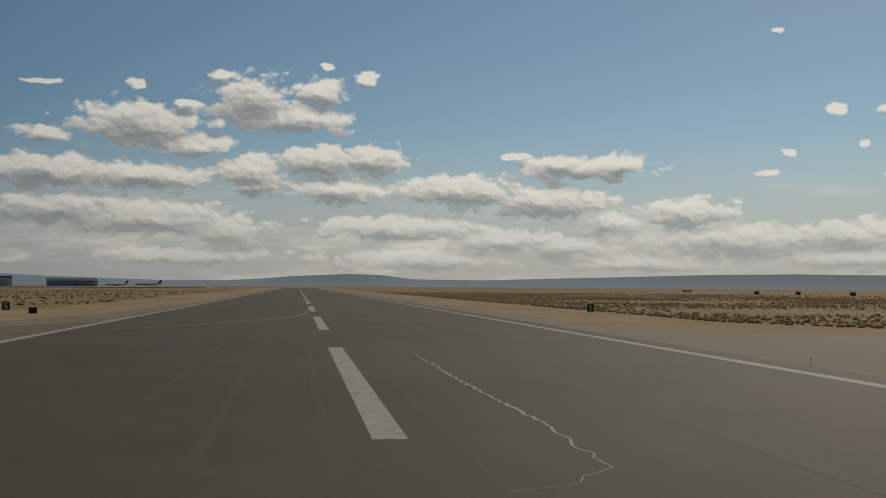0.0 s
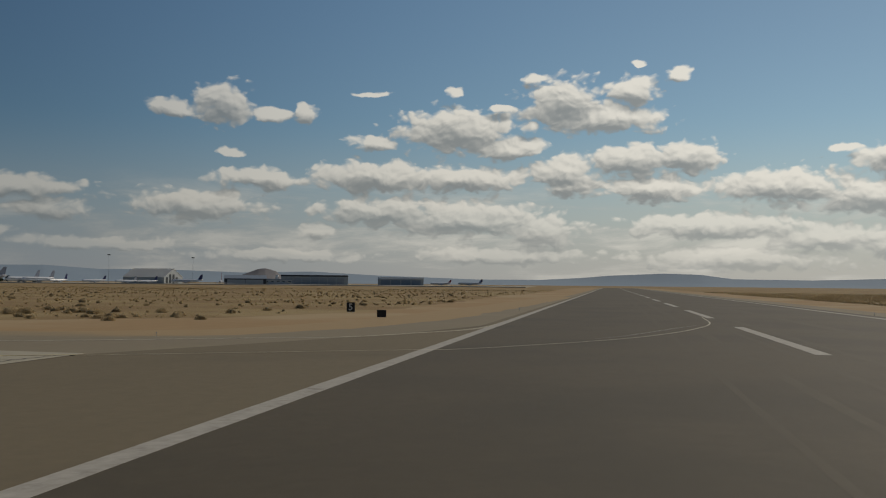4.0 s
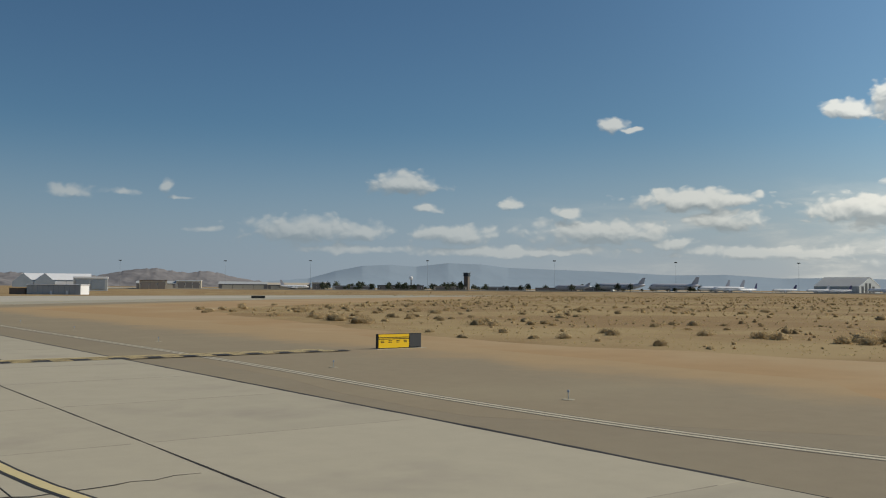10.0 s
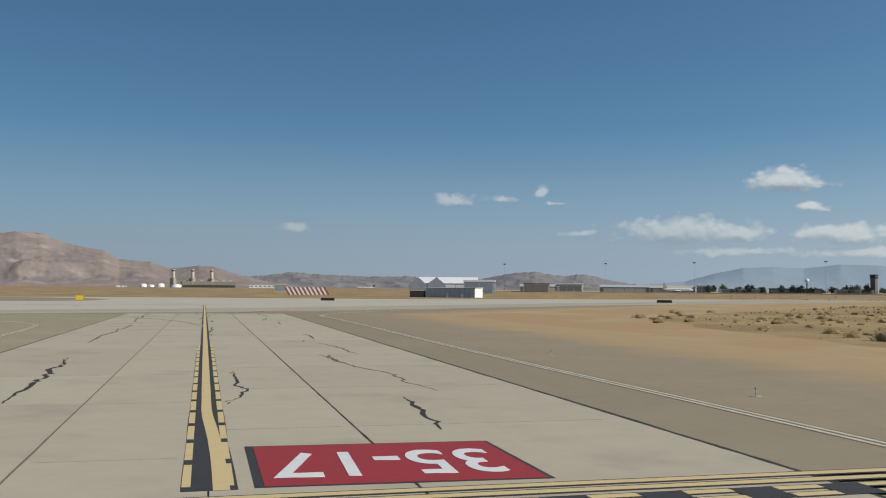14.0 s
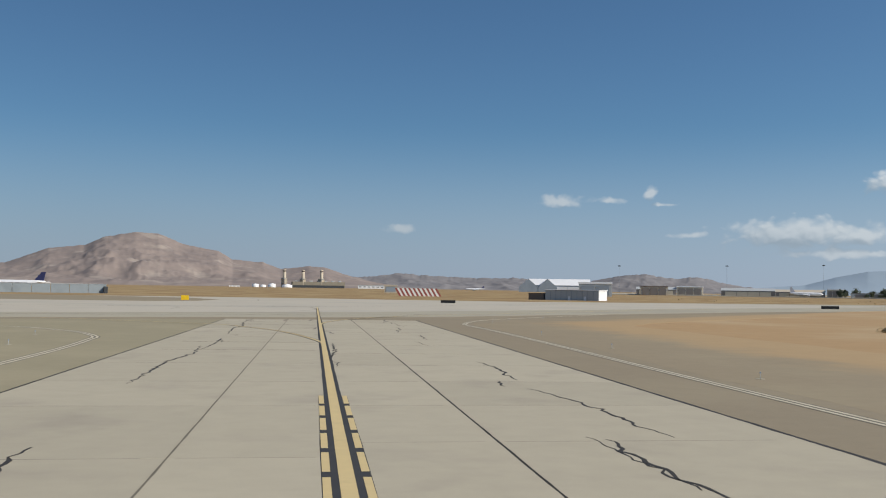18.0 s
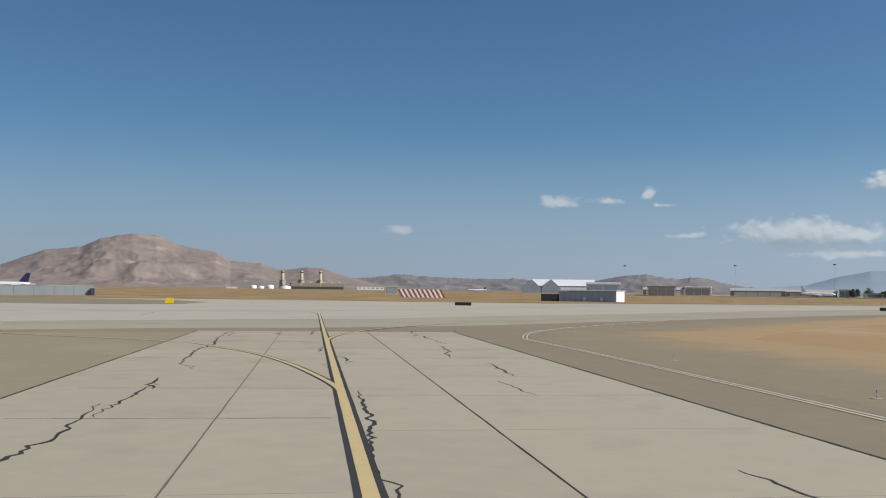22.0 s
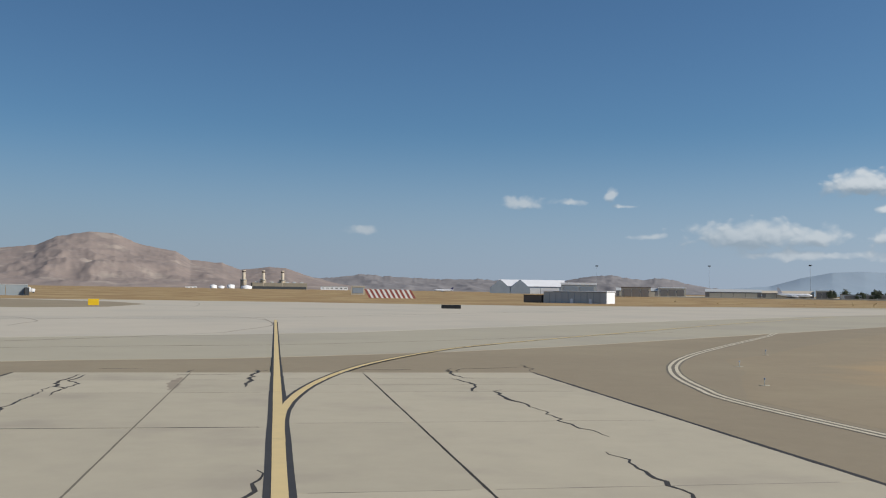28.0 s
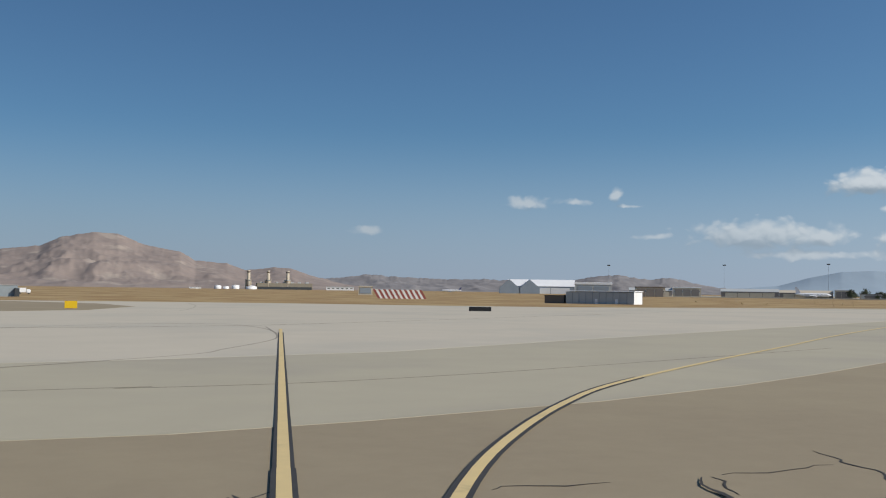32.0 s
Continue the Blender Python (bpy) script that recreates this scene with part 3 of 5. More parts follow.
area("runway", [(-900, -23.2), (1650, -23.2), (1650, 22.3), (-900, 22.3)], 0.04, ASPHALT, "dark worn asphalt runway with tyre marks", "runway", ragged=0.0)
area("turnoff", [(-900, 23.2), (-900, 22.0), (1650, 22.0), (1650, 23.2), (40, 23.2), (26, 26.5), (12, 32), (-2, 38.3), (-40, 38.3), (-60, 30), (-90, 23.2)], 0.0365, TURNOFF, "lighter worn asphalt at the turnoff and along the runway edge", "asphalt", ragged=0.0)
area("crossing_taxiway", [(-160, 175), (-60, 217), (-16, 233.6), (-5.0, 236.6), (3.6, 237.5), (9.0, 239.2), (18.0, 242.9), (26.0, 247.3), (33.2, 252.0), (43.8, 259.6), (70.6, 278.0), (120, 312), (210, 365), (430, 480),
                          (430, 560), (187, 500), (114, 478), (77, 487), (40, 506), (-4, 516), (-160, 526)], 0.045, PALE, "pale weathered concrete crossing taxiway", "taxiway")
area("apron_strip", [(-160, 195), (-60, 242), (-4.6, 262.7), (0.5, 264.2), (6.3, 266.4), (16.8, 270.9), (33.5, 284.0), (62.0, 305.7), (124, 352), (200, 402), (280, 470), (187, 496), (114, 474), (77, 483), (40, 502), (-4, 512), (-160, 522)],
     0.055, PALER, "sun-bleached pale concrete strip", "concrete")
area("asphalt_island", [(-53.14, 512.98), (-15.96, 467.26), (-5.78, 426.91), (-11.8, 388.09), (-24.82, 372.96), (-96.37, 386.96), (-179.27, 419.68), (-202.14, 534.03), (-95.55, 526.21)], 0.065, SHOULDER, "darker asphalt island in the pale apron", "asphalt", ragged=0.6)

# ---- the taxiway: concrete slabs in four lanes ----
AXIS, SIDE, MID = Vector((0.0969, 0.9953)), Vector((0.9953, -0.0969)), Vector((5.5, 227.54))


def tx(u, s):
    """A place on the taxiway: metres to the right of its middle line, and its y at that line."""
    p = MID + AXIS * ((s - 227.54) / 0.9953) + SIDE * u
    return (p.x, p.y)


area("worn_shoulder", [tx(-11.24, 80), tx(-11.24, 226), (-22, 226), (-60, 214), (-158, 172), (-158, 66), (-60, 58), (-34, 62)], 0.034, OLD_ASPHALT, "paler weathered asphalt beside the taxiway", "asphalt")
taxiway = area("taxiway", [(-2.0, 38.1), tx(11.86, 45), tx(11.86, 228.1), tx(-11.2, 228.1), tx(-11.2, 75), (-26, 56), (-34, 44), (-42, 38.1)], 0.05, JOINT,
               "pale concrete taxiway slabs with dark sealed joints", "taxiway")
CROSS_LEFT = [34.0, 48.0, 58.0, 68.6, 76.6, 84.6, 92.5, 101.6, 112.1, 122.6, 131.9, 141.2, 149.2, 158.6, 168.9, 177.4, 185.2, 193.6, 201.0, 210.6, 219.5, 224.4, 228.0]
CROSS_RIGHT = [34.0, 48.0, 58.0, 68.6, 76.6, 84.6, 92.5, 105.7, 116.1, 125.8, 133.9, 141.3, 149.3, 157.6, 166.3, 174.7, 182.1, 193.6, 202.0, 211.3, 219.5, 222.3, 225.1, 228.0]
OPEN_JOINTS = (168.9, 177.4)
LANES = [-11.1, -3.75, 0.0, 3.83, 11.75]


def clip_low(pts, y):
    out = []
    for a, b in zip(pts, pts[1:] + pts[:1]):
        if a[1] >= y:
            out.append(a)
        if (a[1] >= y) != (b[1] >= y):
            k = (y - a[1]) / (b[1] - a[1])
            out.append((a[0] + k * (b[0] - a[0]), y))
    return out


def slab(pts):
    bm = bmesh.new()
    top = [bm.verts.new((x, y, 0.066)) for x, y in pts]
    low = [bm.verts.new((x, y, 0.03)) for x, y in pts]
    bm.faces.new(top)
    n = len(pts)
    for k in range(n):
        bm.faces.new((top[k], low[k], low[(k + 1) % n], top[(k + 1) % n]))
    bmesh.ops.recalc_face_normals(bm, faces=bm.faces[:])
    bmesh.ops.bevel(bm, geom=[e for e in bm.edges if all(v.co.z > 0.06 for v in e.verts)], offset=0.006, segments=1, affect="EDGES")
    return part("slab", bm, CONCRETE, taxiway)


for u0, u1 in zip(LANES, LANES[1:]):
    cross = CROSS_LEFT if u0 < -0.1 else CROSS_RIGHT
    for s0, s1 in zip(cross, cross[1:]):
        g = 0.015
        a, b = (0.024 if u0 < -0.1 and s in OPEN_JOINTS else 0.005 + 0.007 * (s > 190) for s in (s0, s1))
        slab(clip_low([tx(u0 + g, s0 + a), tx(u1 - g, s0 + a), tx(u1 - g, s1 - b), tx(u0 + g, s1 - b)], 38.14))
slab(clip_low([(-41.6, 38.14), tx(-11.13, 38), tx(-11.13, 57), (-26, 55.5), (-34, 43.8)], 38.14))

def marking(name, label, pieces, mat, z, category="marking"):
    bm = bmesh.new()
    for line, width, shift in pieces:
        ribbon(bm, line, width, z, wobble=0.06, shift=shift)
    return tagged(link(name, bm, mat), label, category, kind="structure")


def seal(line, width, mat):
    ob = link("joint_seal", ribbon(bmesh.new(), line, width, 0.0682, wobble=0.55, seed=line[0][1]), mat)
    tagged(ob, "dark sealed joint between concrete slabs", "joint", kind="structure")


for u, w, mat in ((-3.75, 0.05, FADED_DARK), (3.83, 0.062, JOINT)):
    seal([tx(u + 0.012 * noise.noise((i * 0.3, u, 0)), 39.5 + 0.75 * i) for i in range(251)], w, mat)
for u, w in ((11.79, 0.16), (-11.14, 0.1)):
    seal([tx(u + 0.03 * noise.noise((i * 0.5, u, 3)), 58 + 0.85 * i) for i in range(201)], w, SEALER)
for s in CROSS_LEFT[2:-1]:
    if s in OPEN_JOINTS or s == 210.6:
        seal([tx(-9.5 + 0.5 * i, s + 0.15 - 0.008 * i) for i in range(19)], 0.055, JOINT)
    else:
        seal([tx(-11.3 + 0.5 * i, s + 0.03 * noise.noise((i * 0.4, s, 1))) for i in range(15)], 0.022, FADED)
        seal([tx(-3.6 + 0.5 * i, s + 0.03 * noise.noise((i * 0.4, s, 2))) for i in range(7)], 0.022, FADED)
for s in CROSS_RIGHT[2:-1]:
    seal([tx(0.5 + 0.5 * i, s + 0.03 * noise.noise((i * 0.4, s, 1))) for i in range(7)], 0.022, FADED)
    seal([tx(4.0 + 0.5 * i, s + 0.03 * noise.noise((i * 0.4, s, 2))) for i in range(15)], 0.022, FADED)
P0 = 0.045
for k in range(-3, 24):
    x = -51.24 + 60.96 * k
    marking("runway_centre_stripe", "worn white runway centreline stripe with tyre marks" if k < 3 else "white runway centreline stripe", [([(x + 2.03 * i, 0.0) for i in range(19)], 0.92, 0)], WHITE_PAINT, P0)
marking("runway_edge_line", "white runway edge line", [([(-900 + 4 * i, 21.9) for i in range(637)], 0.8, 0)], WHITE_PAINT, P0)
marking("runway_edge_line", "white runway edge line", [([(-900 + 4 * i, -20.8) for i in range(637)], 0.8, 0)], WHITE_PAINT, P0)
EDGE = smooth_line([(60, 21.9), (35.6, 22.6), (24.9, 26.4), (18.1, 30.0), (15.4, 34.5), (8.4, 45.9), (6.4, 52.0), (5.2, 59.5), tx(15.3, 72), tx(16.07, 95.72), tx(15.89, 140.24), tx(16.33, 180.39), tx(16.36, 200.4), (20.27, 213.87), (21.6, 219.2), (23.5, 224.4), (25.8, 229.1), (27.85, 232.5), (29.9, 235.5), (34.2, 241.0), (42.6, 250.6), (55.0, 264.4), (71.6, 282.8), (139.01, 349.73)], 0.6)
marking("taxiway_edge_line", "faded double taxiway edge line", [(EDGE, 0.17, -0.17), (EDGE, 0.17, 0.17)], CREAM_PAINT, 0.0385)
marking("edge_line_border", "thin dark border of the edge line", [(EDGE, 0.72, 0)], FADED_DARK, 0.0355)
EDGE_LEFT = smooth_line([(-60, 40), (-45, 52), (-30, 70), tx(-15.2, 95.9), tx(-15.18, 140.67), tx(-15.26, 165.83), (-15.14, 180.62), (-15.52, 186.88), (-19.27, 196.23), (-29.27, 205.82), (-65.19, 217.09), (-185.21, 219.48)])
marking("taxiway_edge_line", "faded double taxiway edge line", [(EDGE_LEFT, 0.17, -0.17), (EDGE_LEFT, 0.17, 0.17)], CREAM_PAINT, 0.0385)
marking("edge_line_border", "thin dark border of the edge line", [(EDGE_LEFT, 0.72, 0)], FADED_DARK, 0.0355)
CENTRE = [tx(max(0.0, 0.24 - 0.008 * i * i), 98.0 + 2 * i) for i in range(105)]
CENTRE_NEAR = [tx(0.52 - 0.03 * i, 79 + 2.09 * i) for i in range(8)]
LEAD_LEFT = smooth_line([tx(0.33, 84), tx(0.25, 78), tx(-0.55, 72), tx(-1.8, 64), tx(-4.5, 54), tx(-9.5, 45), (-27, 39.5)])
LEAD_RIGHT = smooth_line([tx(0.33, 84), tx(0.36, 78), (-9.42, 74), (-9.6, 70), (-9.65, 64.7), (-9.05, 59.6), (-8.4, 55.9), (-7.3, 52.0), (-6.2, 48.6), (-4.8, 43.4), (-2.2, 38.0), (1.8, 31.3), (7.1, 22.4), (9.6, 19.1), (25.9, 9.2), (49.4, 2.4), (75, 0.7)])
TURN_RIGHT = smooth_line([tx(0.03, 208), tx(0.06, 212), (4.75, 216.3), (6.25, 222.0), (8.6, 228.4), (11.6, 234.6), (16.4, 242.4), (22.0, 249.6), (35.0, 262.9), (47.0, 274.5), (73.6, 300.5), (130, 352)])
TURN_LEFT = smooth_line([tx(0, 168), tx(-0.02, 173), tx(-0.1, 177.6), tx(-1.1, 184.1), tx(-2.45, 190.7), tx(-4.4, 197.5), tx(-7.1, 203.6), tx(-10.6, 210.0), (-17, 220.5), (-27, 228), (-60, 240)])
FAR_TURN = smooth_line([(12.2, 312), (11.9, 300), (11.3, 290.3), (10.1, 284.0), (6.6, 274.2), (3.3, 267.4), (-12, 254), (-40, 240)])
PC = 0.071
for k, (line, broad, slim) in enumerate(((CENTRE[:62], 0.6, 0.31), (TURN_RIGHT, 0.52, 0.27), (TURN_LEFT, 0.46, 0.24), (CENTRE_NEAR, 0.6, 0.31), (CENTRE[67:], 0.46, 0.28), (CENTRE[61:65], 0.56, 0.3), (CENTRE[64:68], 0.51, 0.29))):
    dark = [p for p in line if p[1] < (300 if k == 4 else 211 if k == 2 else 252)]
    marking("centreline_border", "black border under the yellow taxiway line", [(dark, broad, 0)], BLACK_PAINT, PC + 0.0009 * k)
    marking("taxiway_centreline", "worn yellow taxiway guide line", [(line, slim, 0)], YELLOW_PAINT, PC + 0.0048 + 0.0009 * k)
cut = next(k for k, p in enumerate(LEAD_RIGHT) if p[1] <= 38.2)
ON_SLABS, ON_ASPHALT = LEAD_RIGHT[:cut + 1], LEAD_RIGHT[cut - 1:]
marking("taxiway_centreline", "narrow yellow lead-off line on the concrete", [(ON_SLABS, 0.25, 0)], PALE_YELLOW, PC + 0.006)
marking("centreline_border", "dark border under the lead-off line", [(LEAD_LEFT, 0.5, 0)], BLACK_PAINT, PC + 0.0016)
marking("taxiway_centreline", "narrow yellow lead-off line on the concrete", [(LEAD_LEFT, 0.27, 0)], PALE_YELLOW, PC + 0.0066)
marking("centreline_border", "dark border under the lead-off line", [(ON_SLABS, 0.41, 0)], BLACK_PAINT, PC + 0.001)
marking("lead_off_line", "thin faded lead-off line on the runway asphalt", [(ON_ASPHALT, 0.13, 0)], CREAM_PAINT, 0.047)
marking("faded_guide_line", "faded dark guide line curving over pale concrete", [(FAR_TURN, 0.16, 0)], FADED, 0.06)
FAR_TURN_UP = smooth_line([(11.6, 293), (11.9, 299), (11.7, 306.7), (10.1, 315.8), (7.4, 320.7), (-3, 318), (-14, 303)])
marking("faded_guide_line", "faded dark guide line curving over pale concrete", [(FAR_TURN_UP, 0.16, 0)], FADED, 0.0615)
for line in ([(-14.18, 283.33), (-13.89, 290.41), (-13.39, 297.45), (-16.32, 308.24), (-20.03, 313.95), (-37.59, 325.87)], [(-4.07, 380.69), (3.77, 389.67), (6.93, 442.76), (5.32, 494.84)]):
    marking("faded_guide_line", "short faded dark curve on pale concrete", [(smooth_line(line), 0.16, 0)], FADED, 0.0625)
marking("apron_joint", "long dark joint across the pale apron", [(smooth_line([(-70, 295), (-12.1, 307.6), (-2.5, 309.8), (13.3, 317.8), (30.7, 333), (53.4, 355.4), (110, 410)]), 0.24, 0)], FADED_DARK, 0.0605)
marking("apron_joint", "thin dark joint across the pale concrete", [(smooth_line([(-60, 236), (-2.3, 249.1), (1.5, 249.5), (7.3, 250.5), (12.7, 252.4), (22.4, 257.2), (50, 273)]), 0.09, 0)], FADED_DARK, 0.0508)
# dashes each side of the middle line before the holding position
marking("dash_border", "black border of the dashed guide lines", [([tx(0, 98.0 + 1.99 * i) for i in range(24)], 0.98, 0)], BLACK_PAINT, PC - 0.001)
for k in range(16):
    for side in (-1, 1):
        s = 98.4 + 2.89 * k
        marking("guide_dash", "short yellow dash beside the guide line", [([tx(0.395 * side, s), tx(0.395 * side, s + 2.3)], 0.165, 0)], YELLOW_PAINT, PC + 0.004)


def hx(u, s):
    """A place on the markings that run parallel to the runway, before the runway."""
    return tx(u, s)


def hold_position():
    for s in (97.25, 96.67):
        marking("hold_border", "thin black outline of a holding line", [([hx(-22 + 2 * i, s) for i in range(24)], 0.43, 0)], BLACK_PAINT, PC + 0.009)
        marking("hold_line", "solid yellow holding position line", [([hx(-22 + 2 * i, s) for i in range(24)], 0.27, 0)], YELLOW_PAINT, PC + 0.014)
    for s in (96.04, 95.46):
        for k in range(25):
            u = -21.35 + 1.86 * k
            marking("hold_border", "thin black outline of a holding dash", [([hx(u - 0.04, s), hx(u + 0.99, s)], 0.4, 0)], BLACK_PAINT, PC + 0.009)
            marking("hold_dash", "yellow dash of the holding position line", [([hx(u, s), hx(u + 0.95, s)], 0.27, 0)], YELLOW_PAINT, PC + 0.014)
    for k in range(25):
        u = -21.35 + 1.86 * k + 0.96
        marking("hold_gap", "black square between the yellow dashes", [([hx(u, 95.75), hx(u + 0.88, 95.75)], 0.95, 0)], BLACK_PAINT, PC + 0.0105)


hold_position()
area("runway_name_panel", [hx(1.02, 98.16), hx(6.5, 97.92), hx(6.5, 102.5), hx(1.02, 102.74)], PC + 0.008, RED_PAINT, "red painted panel naming the runway on the taxiway", "marking", skirt=0.004)
area("runway_name_border", [hx(0.84, 98.08), hx(6.6, 97.83), hx(6.6, 102.59), hx(0.84, 102.84)], PC + 0.003, BLACK_PAINT, "black border of the red panel", "marking", skirt=0.003)


def lettering(name, text, size, m, mat, parent=None, thick=0.003, label=""):
    cu = bpy.data.curves.new(name, "FONT")
    cu.body, cu.size, cu.align_x, cu.align_y, cu.extrude, cu.offset = text, size, "CENTER", "CENTER", thick, size * 0.012
    tmp = new(name, cu)
    me = bpy.data.meshes.new_from_object(tmp.evaluated_get(bpy.context.evaluated_depsgraph_get()))
    bpy.data.objects.remove(tmp)
    me.materials.append(mat)
    ob = new(name, me)
    ob.matrix_world = m
    if parent is not None:
        ob.parent = parent
    if label:
        ob["label"] = label
    return ob


c = hx(3.74, 100.3)
turn = 180 - 8.0
num = lettering("runway_name", "35-17", 3.95, pose(c[0], c[1], PC + 0.014, 0, 0, turn) @ Matrix.Diagonal((0.53, 1.0, 1.0, 1.0)), SIGN_WHITE)
tagged(num, "white painted runway numbers on the red panel", "marking", kind="structure")


# ---- mountains round the plain ----
def ridge(name, label, mat, dist, profile, depth, rough, seed):
    """A range of hills at a distance, its skyline given as heading and height in degrees; it slopes down to front and back."""
    bm = bmesh.new()
    a0, a1 = profile[0][0], profile[-1][0]
    cols, rows = int((a1 - a0) / 0.075) + 2, 60
    grid = []
    for i in range(cols):
        az = a0 + (a1 - a0) * i / (cols - 1)
        el = np.interp(az, [p[0] for p in profile], [p[1] for p in profile])
        jag = 0.05 * rough * noise.noise((az * 2.3, seed, 0)) + 0.025 * rough * noise.noise((az * 7.1, seed, 5))
        top = 3.7 + dist * math.tan(radians(max(el, 0.02)))
        col = []
        for j in range(rows):
            f = j / (rows - 1)
            d = dist - depth * (1 - f)
            shape = f ** 1.35
            x, y = d * math.sin(radians(az)), 80 + d * math.cos(radians(az))
            n = noise.ridged_multi_fractal((x * 0.0022 + seed, y * 0.0016, seed), 0.9, 2.1, 5, 0.9, 2.0) * 0.55 - 0.5
            n += 0.5 * (noise.ridged_multi_fractal((x * 0.008, y * 0.006, seed + 3), 0.8, 2.1, 4, 0.9, 2.0) * 0.5 - 0.5)
            z = -4 + (top + 4) * shape + (n * rough * 60 * f * (1 - f) * 3.0) * (top / 160) + dist * radians(jag) * f ** 8
            col.append(bm.verts.new((x, y, z)))
        grid.append(col)
    for c0, c1 in zip(grid, grid[1:]):
        for j in range(rows - 1):
            f = bm.faces.new((c0[j], c1[j], c1[j + 1], c0[j + 1]))
            f.smooth = True
    bmesh.ops.recalc_face_normals(bm, faces=bm.faces[:])
    ob = tagged(link(name, bm, mat), label, "mountain", kind="structure")
    return ob


ridge("mountain", "bare brown desert mountain with rocky folds", HILL, 4300,
      [(-40, 0.25), (-28, 0.5), (-20, 0.6), (-14.0, 0.8), (-11.25, 1.06), (-9.15, 1.9), (-7.36, 2.1), (-6.24, 2.62), (-4.63, 2.92), (-3.33, 2.86), (-2.02, 2.3), (-0.07, 1.96), (0.74, 1.5), (2.52, 1.35), (3.49, 1.0), (5.09, 1.19), (6.06, 1.13), (7.03, 0.8), (9, 0.3), (11, 0.05)], 1500, 1.0, 4.0)
ridge("mountain_range", "low hazy brown hills behind the airfield", HAZY_HILL, 4650,
      [(3, 0.2), (7.0, 0.6), (8.6, 0.64), (10.56, 0.88), (11.84, 0.77), (14.7, 0.66), (17.3, 0.68), (19.5, 0.62), (21.6, 0.55), (23.2, 0.88), (24.8, 1.03), (25.6, 0.9), (26.4, 0.75), (27.6, 0.9), (28.2, 0.8), (29, 0.59), (31, 0.25), (33, 0.05)], 500, 1.6, 9.0)
# the blue of the next two ranges is haze put into the colour
ridge("mountain_range", "far mountain range under the clouds with blue haze put into its colour", FAR_HILL, 4880,
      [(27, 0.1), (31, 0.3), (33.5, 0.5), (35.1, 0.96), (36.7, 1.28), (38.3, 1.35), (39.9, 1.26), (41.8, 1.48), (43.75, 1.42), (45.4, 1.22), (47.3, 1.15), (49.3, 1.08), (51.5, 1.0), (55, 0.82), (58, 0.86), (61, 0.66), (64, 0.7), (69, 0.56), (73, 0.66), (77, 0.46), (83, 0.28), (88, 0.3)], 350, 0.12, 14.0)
ridge("mountain_range", "low hills at the end of the runway with blue haze put into their colour", FAR_HILL, 4880,
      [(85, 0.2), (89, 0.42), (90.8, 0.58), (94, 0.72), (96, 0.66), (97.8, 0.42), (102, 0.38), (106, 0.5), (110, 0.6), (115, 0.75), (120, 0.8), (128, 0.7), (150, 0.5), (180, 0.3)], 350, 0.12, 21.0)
ridge("rocky_knoll", "small rocky knoll behind the hangars", HAZY_HILL, 2100, [(68.6, 0.05), (69.4, 0.35), (70.6, 0.8), (71.0, 0.84), (71.6, 0.68), (72.3, 0.2), (72.8, 0.02)], 160, 0.5, 31.0)


# ---- sealed cracks and tyre marks on the pavement ----
def crack(width, *nodes, z=0.0675, mat=None, name="sealed_crack", label="dark tar-sealed crack in the concrete", step=0.35):
    line = []
    for a, b in zip(nodes, nodes[1:]):
        a, b = Vector(a), Vector(b)
        cuts = max(2, int((b - a).length / step))
        d = (b - a).normalized()
        side = Vector((d.y, -d.x))
        for k in range(cuts):
            p = a.lerp(b, k / cuts)
            w = noise.noise((p.x * 2.1, p.y * 0.9, 2.0)) + 0.85 * noise.noise((p.x * 6.0, p.y * 2.6, 7.0))
            line.append(p + side * w * min(0.22, 0.2 * (b - a).length))
    line.append(Vector(nodes[-1]))
    ob = link(name, ribbon(bmesh.new(), line, width * (1.95 if nodes[0][1] > 80 else 1.35), z + 0.004, wobble=0.7, seed=nodes[0][0], taper=True), mat or SEALER)
    return tagged(ob, label, "crack", kind="structure")


crack(0.1, (-10.53, 134.12), (-10.69, 133.32), (-10.60, 132.05), (-10.69, 129.54), (-11.01, 127.65), (-11.15, 126.93), (-11.08, 125.29), (-11.04, 124.12), (-11.43, 119.91), (-11.64, 116.57), (-11.87, 113.42))
crack(0.06, (-9.83, 148.8), (-9.44, 152.78), (-9.12, 157.6), (-8.65, 161.48), (-7.79, 166.35), (-7.48, 173.32))
crack(0.04, (-7.43, 170), (-6.74, 174.99), (-6.23, 179.87))
crack(0.06, (-4.97, 186.81), (-4.98, 188.17), (-5.63, 189.89), (-5.4, 195.33), (-4.99, 201.91), (-4.05, 207.67), (-3.78, 216.82), (-3.09, 222.98))
crack(0.06, (-2.92, 219.41), (-2.77, 221.85), (-3.2, 223.74), (-3, 226.14), (-2.68, 227.99))
crack(0.05, (-2.67, 221.95), (-2.37, 223.53), (-2.79, 225.06), (-2.48, 227.79))
crack(0.06, (-3.47, 123.63), (-4.01, 117.43), (-3.97, 115.09), (-5.15, 111.37))
crack(0.08, (0.85, 111.68), (0.09, 107.43), (-0.5, 104.1))
crack(0.045, (2.74, 133.96), (2.41, 129.1), (2.45, 126.39), (2.91, 121.76), (2.93, 119.52), (2.54, 116.77), (2.67, 113.4))
crack(0.06, (6.7, 159.48), (6.64, 155.14), (5.97, 151.95), (5.72, 149.4))
crack(0.05, (4.71, 149.02), (4.4, 146.78))
crack(0.05, (4.99, 145.83), (5.3, 142.71), (5.22, 139.49), (4.91, 135.27), (4.89, 133.58))
